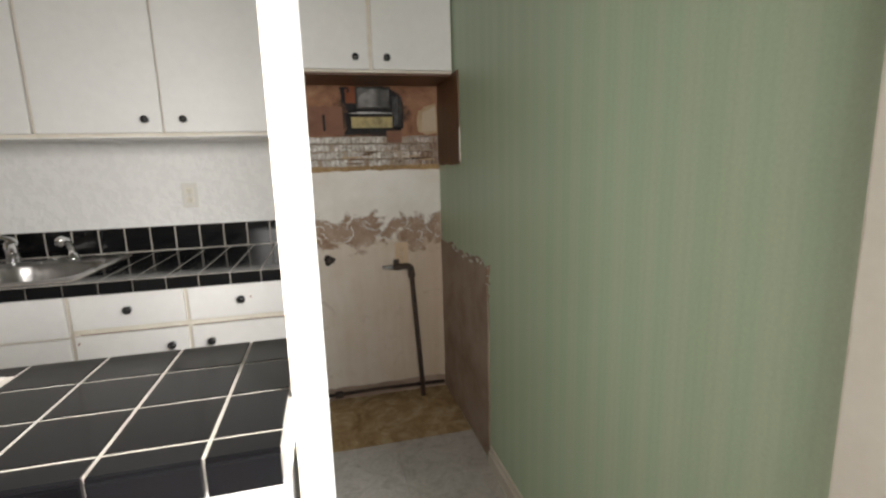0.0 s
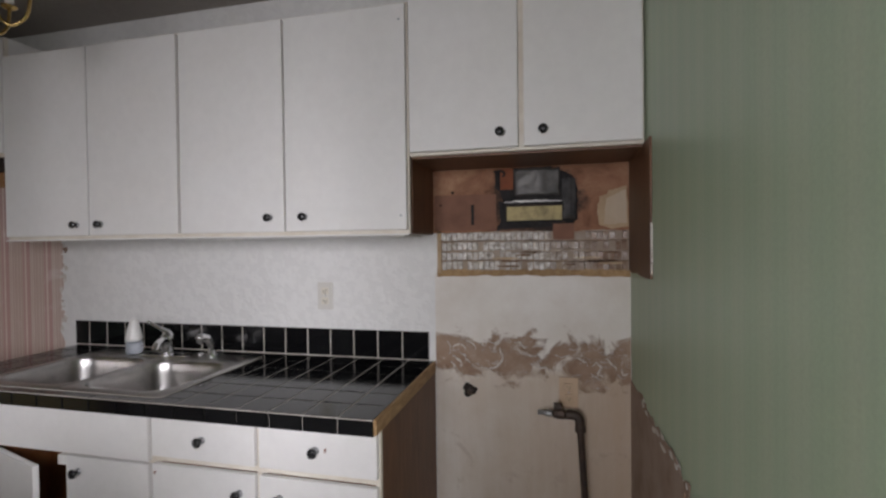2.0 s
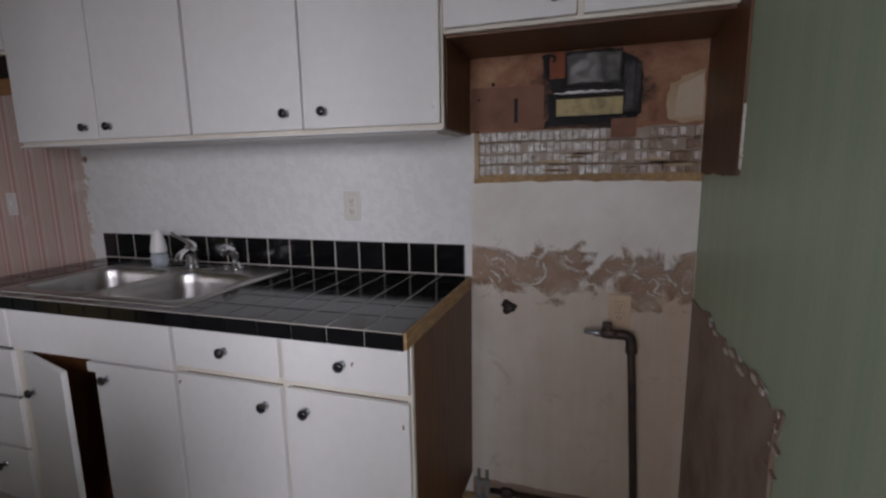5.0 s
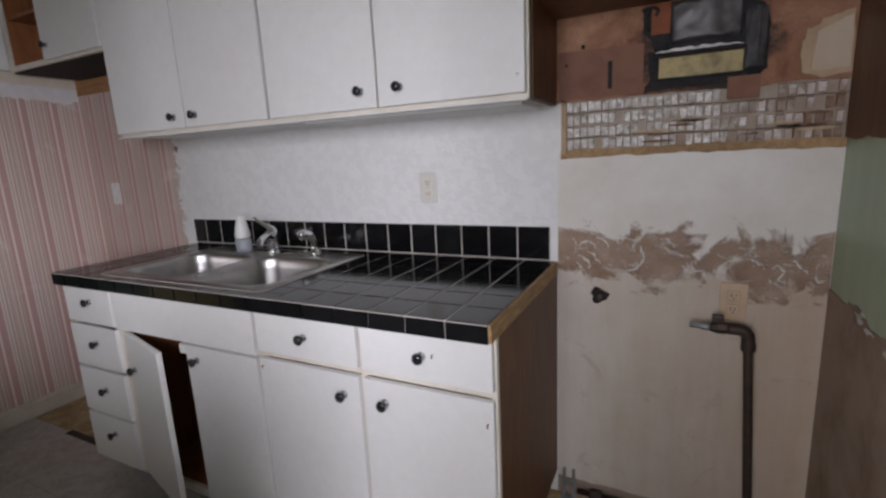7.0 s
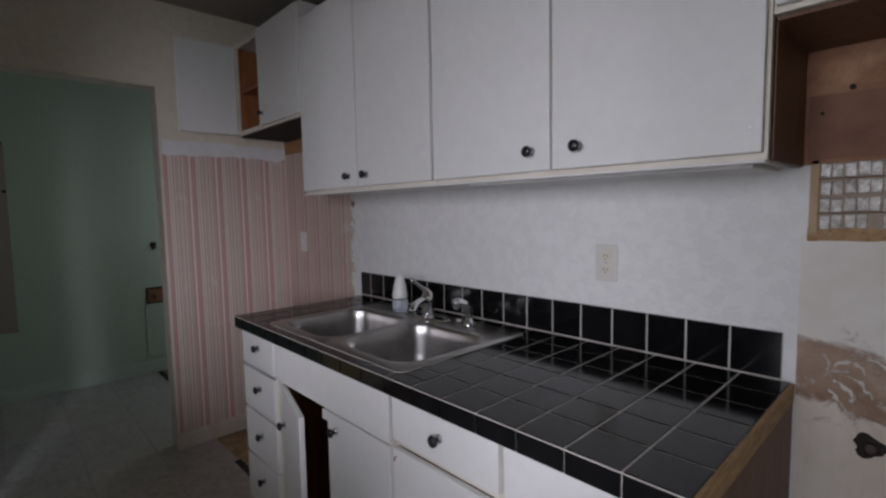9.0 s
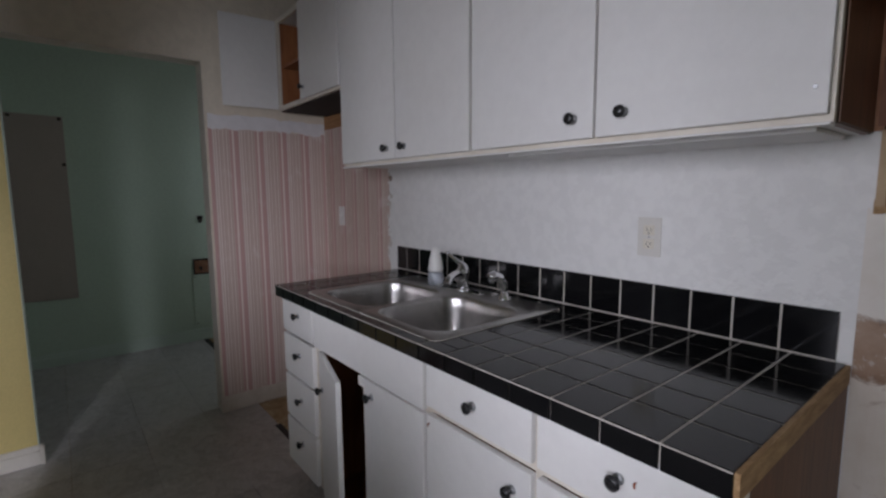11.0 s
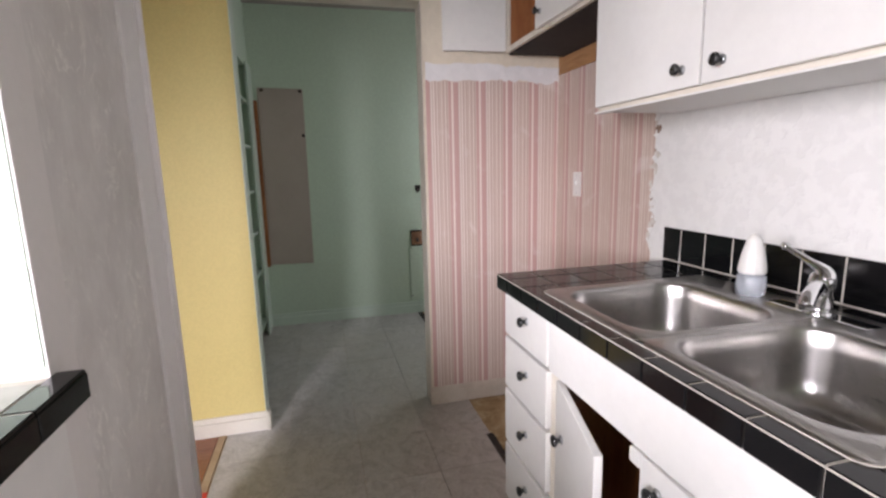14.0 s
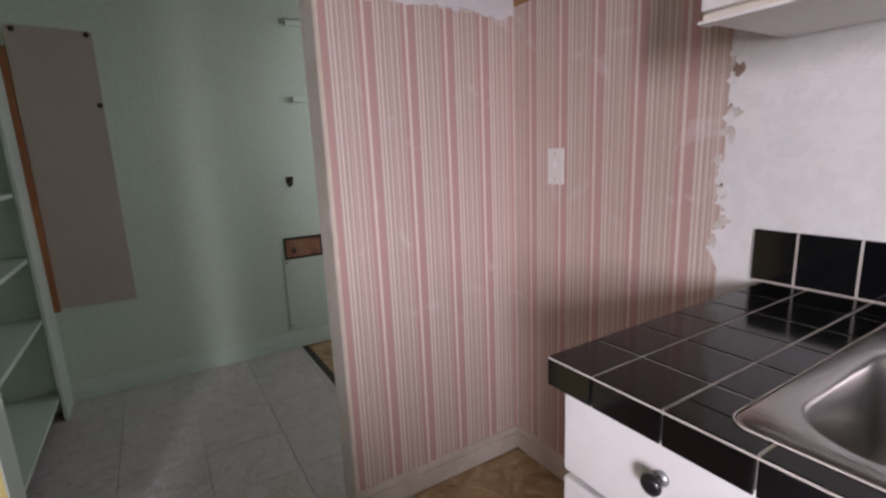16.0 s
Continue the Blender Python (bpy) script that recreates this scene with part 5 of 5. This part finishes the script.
for xa, xb in zip(px, px[1:]):
    for y_, sgn in ((PY1 - 0.006, 1), (PY0 + 0.006, -1)):
        t_ = stand(ptop, xb + G / 2, xa - G / 2, PZ - 0.048, PZ - 0.006, y_, 0.007)
        if sgn > 0:
            t_.rotation_euler = (radians(90), 0, radians(180))
    for k, (yb, ya) in enumerate(zip(py, py[1:])):
        x0, x1, y0, y1 = xb + G / 2, xa - G / 2, ya + G / 2, yb - G / 2
        if x0 < 0.455 and y1 > PY0 + 0.11:
            if k == 0:
                y0 = PY1 - 0.043
            elif x1 > 0.458 + 0.02:
                x0 = 0.458
            elif x0 < PX0 + 0.01:
                x1 = min(x1, PX0 + 0.043)
            else:
                continue
        lay(ptop, x0, x1, y0, y1, PZ - 0.0075)
for yb, ya in zip(py, py[1:]):
    t_ = lay(ptop, ya + G / 2, yb - G / 2, -0.021, 0.021, 0, 0.0065)
    t_.rotation_euler = (radians(90), 0, radians(-90))
    t_.location = Vector((PX0 + 0.006, (ya + yb) / 2, PZ - 0.027)) - base_of(ptop)


# ---- outlets, switch, pipe ----
def plate(name, x, z, y, material, label, kind):
    o = thing(name, (x, y, z), label, "outlet" if kind == "duplex" else "switch")
    part("cover_plate", boxed(x - 0.036, y - 0.006, z - 0.059, x + 0.036, y - 0.0002, z + 0.059, 0.002), material, o)
    if kind == "duplex":
        for dz in (-0.021, 0.021):
            s = part("socket", boxed(x - 0.017, y - 0.0085, z + dz - 0.015, x + 0.017, y - 0.0058, z + dz + 0.015, 0.003), SOCKET if material is not PLASTICTAN else PLASTICTAN, o, "beige socket")
            b = bmesh.new()
            for dx in (-0.006, 0.006):
                box(b, x + dx - 0.001, y - 0.0089, z + dz - 0.004, x + dx + 0.001, y - 0.0084, z + dz + 0.005)
            box(b, x - 0.002, y - 0.0089, z + dz - 0.011, x + 0.002, y - 0.0084, z + dz - 0.0075)
            part("slots", b, DARK, s)
    else:
        part("toggle", boxed(x - 0.005, y - 0.016, z - 0.004, x + 0.005, y - 0.0058, z + 0.016, 0.002), material, o)
    b = bmesh.new()
    for dz in ((-0.042, 0.042) if kind != "duplex" else (0.0,)):
        lathe(b, [(0.003, 0), (0.003, 0.001)], (x, y - 0.006, z + dz), (0, -1, 0), 8)
    part("screws", b, GALV, o)
    return o


plate("power_outlet", 0.352, 1.160, YB - 0.001, OUTLETPLATE, "white outlet plate with beige sockets on white plaster", "duplex")
plate("power_outlet", 1.371, 0.802, YB - 0.004, PLASTICTAN, "tan outlet on the stained alcove wall", "duplex")
plate("light_switch", -1.645, 1.155, YB - 0.003, PLASTICWHITE, "white light switch on striped wallpaper", "toggle")

hole = thing("pipe_hole", (0.985, YB - 0.004, 0.79), "ragged dark hole with a broken rim in the alcove wall", "wall hole")
pts = [(0.984 + (0.028 + 0.004 * math.cos(3 * a - 0.6) + 0.003 * math.sin(7 * a)) * math.cos(a), YB - 0.0042, 0.788 + (0.027 + 0.006 * math.cos(3 * a)) * math.sin(a)) for a in np.linspace(0, 2 * math.pi, 23)[:-1]]
part("hole_dark", slab_outline(bmesh.new(), pts, (0, -0.001, 0)), DARK, hole)
part("pipe_stub", lathe(bmesh.new(), [(0.013, 0), (0.013, 0.010), (0.009, 0.011)], (0.987, YB - 0.008, 0.786), (0, -1, 0), 14), PIPE, hole, "", True)

gas = thing("gas_pipe", (1.448, 2.262, 0), "blackened iron gas pipe with a shut-off valve", "pipe")
part("riser", tube(bmesh.new(), [(1.448, 2.262, -0.01), (1.443, 2.265, 0.10), (1.412, 2.28, 0.66), (1.408, 2.282, 0.705)], 0.0125, 14), PIPE, gas, "", True)
part("elbow", tube(bmesh.new(), arc_points([(1.4095, 2.281, 0.685), (1.407, 2.282, 0.722), (1.390, 2.282, 0.737), (1.358, 2.282, 0.738)], 5), 0.0175, 14), PIPE, gas, "", True)
part("collar", lathe(bmesh.new(), [(0.018, -0.012), (0.0195, -0.008), (0.0195, 0.008), (0.018, 0.012)], (1.4105, 2.281, 0.688), (0.05, 0, -1), 14), PIPE, gas)
part("valve_body", lathe(bmesh.new(), [(0.014, 0), (0.019, 0.008), (0.019, 0.03), (0.015, 0.045), (0.012, 0.05)], (1.36, 2.282, 0.738), (-1, 0, 0), 8), PIPE, gas)
part("valve_handle", boxed(1.315, 2.272, 0.752, 1.345, 2.290, 0.778, 0.004), PIPE, gas)
part("fitting", lathe(bmesh.new(), [(0.010, 0), (0.013, 0.004), (0.013, 0.022), (0.009, 0.028), (0.009, 0.055), (0.007, 0.056)], (1.312, 2.282, 0.738), (-1, 0, 0.04), 10), GALV, gas, "bright flare fitting", True)

brk = thing("metal_bracket", (0.885, 2.30, 0), "galvanised steel bracket screwed to the alcove floor", "bracket")
for x in (0.872, 0.905):
    part("strap", boxed(x - 0.006, 2.325, 0.0, x + 0.006, 2.332, 0.115, 0.001), GALV, brk)
part("foot_plate", boxed(0.862, 2.262, -0.005, 0.916, 2.334, 0.003, 0.001), GALV, brk)
part("cross_plate", boxed(0.862, 2.322, 0.046, 0.916, 2.3245, 0.072, 0.001), GALV, brk)
stub = thing("floor_pipe", (0.99, 2.33, 0), "short capped iron pipe lying along the alcove wall", "pipe")
part("pipe_run", tube(bmesh.new(), [(0.92, 2.325, 0.032), (1.20, 2.328, 0.036), (1.585, 2.330, 0.026)], 0.010, 10), PIPE, stub, "", True)
part("coupling", lathe(bmesh.new(), [(0.017, 0), (0.019, 0.006), (0.019, 0.036), (0.017, 0.042)], (0.965, 2.3253, 0.033), (1, 0, 0), 12), PIPE, stub)


# ---- laundry room ----
panel = thing("pinned_board", (XF + 0.01, 0.86, 0.51), "pinkish beige board panel pinned to the mint wall", "panel")
part("board", slab_outline(bmesh.new(), [(XF + 0.002, 0.705, 0.515), (XF + 0.002, 1.035, 0.508), (XF + 0.002, 1.042, 1.868), (XF + 0.002, 0.712, 1.875)], (0.008, 0, 0)), CARDBOARD, panel)
part("edge_batten", boxed(XF + 0.001, 0.678, 0.50, XF + 0.022, 0.706, 1.78, 0.002), SHELFWOOD, panel, "bare wooden batten")
for y, z in ((1.022, 1.852), (0.742, 1.858), (1.026, 1.52)):
    part("pin", lathe(bmesh.new(), [(0.013, 0), (0.012, 0.003), (0.006, 0.006)], (XF + 0.010, y, z), (1, 0, 0), 10), PIPE, panel)
rec = thing("wall_recess_box", (XF, 1.92, 0.66), "open washer valve recess in the mint wall", "recess box")
b = bmesh.new()
for y0, y1, z0, z1 in ((1.845, 2.085, 0.715, 0.728), (1.845, 2.085, 0.592, 0.603), (1.845, 1.855, 0.603, 0.715), (2.075, 2.085, 0.603, 0.715)):
    box(b, XF + 0.001, y0, z0, XF + 0.012, y1, z1, 0.001)
part("frame", b, DARK, rec)
part("cavity", boxed(XF + 0.001, 1.855, 0.603, XF + 0.004, 2.075, 0.715), KRAFT, rec, "brown rough cavity")
part("valve", tube(bmesh.new(), [(XF + 0.004, 1.90, 0.65), (XF + 0.03, 1.90, 0.655), (XF + 0.035, 1.90, 0.63)], 0.010, 8), PIPE, rec)
acc = thing("access_panel", (XF, 1.91, 0.13), "mint painted access panel screwed to the wall", "panel")
part("cover", boxed(XF + 0.001, 1.832, 0.135, XF + 0.010, 2.120, 0.588, 0.003), MINT, acc)
for y, z in ((1.848, 0.57), (1.848, 0.155), (2.10, 0.57)):
    part("screw", lathe(bmesh.new(), [(0.005, 0), (0.005, 0.002)], (XF + 0.010, y, z), (1, 0, 0), 8), DARK, acc)
kh = thing("pipe_hole", (XF, 1.92, 1.08), "small dark hole with a stub in the mint wall", "wall hole")
pts = [(XF + 0.001, 1.922 + 0.024 * math.cos(a), 1.085 + 0.032 * math.sin(a) + 0.01 * math.cos(2 * a)) for a in np.linspace(0, 2 * math.pi, 15)[:-1]]
part("hole_dark", slab_outline(bmesh.new(), pts, (0.002, 0, 0)), DARK, kh)
part("stub", tube(bmesh.new(), [(XF + 0.002, 1.925, 1.068), (XF + 0.03, 1.925, 1.066)], 0.012, 10), PIPE, kh)
for y in (1.335, 1.80):
    o = thing("blank_plate", (XF, y, 1.10), "mint painted outlet plate on the laundry wall", "outlet")
    part("cover_plate", boxed(XF + 0.0005, y - 0.037, 1.10 - 0.060, XF + 0.003, y + 0.037, 1.10 + 0.060, 0.001), MINT, o)
    for dz in (-0.021, 0.021):
        part("socket", boxed(XF + 0.0025, y - 0.016, 1.10 + dz - 0.014, XF + 0.0045, y + 0.016, 1.10 + dz + 0.014, 0.0008), MINT, o)
shelf_case = thing("built_in_shelves", (-2.9, 0.53, 0), "empty mint painted built-in shelves in the laundry", "shelves")
part("upright", boxed(XF + 0.100, 0.405, 0, XF + 0.118, 0.662, 2.0), MINT, shelf_case)
part("upright", boxed(-2.16, 0.405, 0, -2.142, 0.662, 2.0), MINT, shelf_case)
part("face_stile", boxed(XF + 0.002, 0.6605, 0, XF + 0.215, 0.678, 2.02, 0.002), MINTTRIM, shelf_case)
for z in (0.10, 0.50, 0.80, 1.10, 1.42, 1.74):
    part("shelf", boxed(XF + 0.119, 0.405, z, -2.161, 0.655, z + 0.018, 0.002), MINTTRIM, shelf_case)
for z in (1.98, 1.55):
    s = thing("shelf_bracket", (XF + 0.2, 2.12, z), "mint painted shelf end fixed to the laundry wall", "bracket")
    part("support", boxed(XF + 0.001, 1.985, z, XF + 0.035, 2.34, z + 0.03, 0.003), MINTTRIM, s)


# ---- ceiling lamp ----
LX, LY, LZ = -0.338, 1.509, 2.135
lamp = thing("candle_chandelier", (LX, LY, CEIL), "unlit brass chandelier with white candle sleeves", "ceiling lamp")
part("canopy", lathe(bmesh.new(), [(0.06, 0), (0.055, 0.012), (0.02, 0.03)], (LX, LY, CEIL), (0, 0, -1)), BRASS, lamp, "", True)
part("stem", tube(bmesh.new(), [(LX, LY, CEIL - 0.02), (LX, LY, LZ - 0.02)], 0.006, 8), BRASS, lamp, "", True)
part("hub", lathe(bmesh.new(), [(0.008, -0.06), (0.022, -0.045), (0.03, -0.02), (0.02, 0.0), (0.012, 0.03), (0.02, 0.05), (0.008, 0.07)], (LX, LY, LZ)), BRASS, lamp, "", True)
for k in range(5):
    a = radians(72 * k + 37)
    c, s = math.cos(a), math.sin(a)
    part("arm", tube(bmesh.new(), arc_points([(LX + c * r, LY + s * r, LZ + h) for r, h in ((0.01, 0.0), (0.03, 0.02), (0.055, -0.045), (0.090, -0.078), (0.128, -0.045), (0.14, 0.02))], 5), 0.005, 8), BRASS, lamp, "", True)
    cx, cy = LX + c * 0.14, LY + s * 0.14
    part("drip_cup", lathe(bmesh.new(), [(0.006, 0), (0.02, 0.008), (0.022, 0.014)], (cx, cy, LZ + 0.018)), BRASS, lamp, "", True)
    part("candle_sleeve", lathe(bmesh.new(), [(0.012, 0), (0.012, 0.07), (0.009, 0.072)], (cx, cy, LZ + 0.03)), PLASTICWHITE, lamp, "white candle sleeve", True)

# ---- floor pieces ----
def flat_mesh(name, w, d, h, material, b=0.0012):
    me = tile_mesh(w, d, h, b)
    me.name = name
    me.materials.clear()
    me.materials.append(material)
    return me


VP, VY0, VY1 = 0.315, 0.615, 1.835
VM = {}
def vinyl_at(x0, x1, y0, y1):
    key = (round(x1 - x0, 4), round(y1 - y0, 4))
    if min(key) < 0.01:
        return
    if key not in VM:
        VM[key] = flat_mesh("vinyl_tile", key[0] - 0.0012, key[1] - 0.0012, 0.0058, VINYL)
    piece("vinyl_tile", VM[key], ((x0 + x1) / 2, (y0 + y1) / 2, -0.0058), floor)


gx = XF
while gx < XG:
    x1 = min(gx + VP, XG)
    y = 0.91 - VP
    while y < 2.9:
        y0, y1 = max(y, 0.40 if gx < XL - 0.2 else VY0), y + VP
        y1 = min(y1, 1.90 if gx < XL - 0.12 else VY1)
        if y1 > y0:
            vinyl_at(gx, x1, y0, y1)
        y += VP
    gx += VP
x = -3.40
while x < XG:
    x1 = min(x + 0.083, XG)
    key = ("board", round(x1 - x, 4))
    if key not in VM:
        VM[key] = flat_mesh("floor_board", x1 - x - 0.0012, VY0 - YS - 0.04, 0.0055, WOODFLOOR)
    piece("floor_board", VM[key], ((x + x1) / 2, (VY0 + YS) / 2 - 0.02, -0.0058), floor)
    x = x1
part("threshold_strip", boxed(XL, VY0 - 0.036, -0.005, PWX0, VY0 - 0.004, 0.003, 0.002), TANBOARD, floor, "pale edge strip between vinyl and oak")
part("tape_mark", boxed(-1.42, VY0 - 0.035, 0.0031, -1.36, VY0 + 0.002, 0.0042), REDTAPE, floor, "scrap of red tape")
sheet = [(x, y) for x, y in ragged(-1.50, -0.985, VY1 + 0.012, 0.006, 0.02, 50)]
pts = [(x, y, -0.0055) for x, y in sheet] + [(-0.985, VY1 - 0.022, -0.0055), (-1.50, VY1 - 0.022, -0.0055)]
part("adhesive_strip", slab_outline(bmesh.new(), pts, (0, 0, 0.0075)), BLACKGLUE, floor, "black adhesive strip along the vinyl edge")
part("adhesive_strip", boxed(XF + 0.02, 1.885, -0.0055, XL - 0.12, 1.925, 0.002), BLACKGLUE, floor, "black adhesive strip along the vinyl edge")
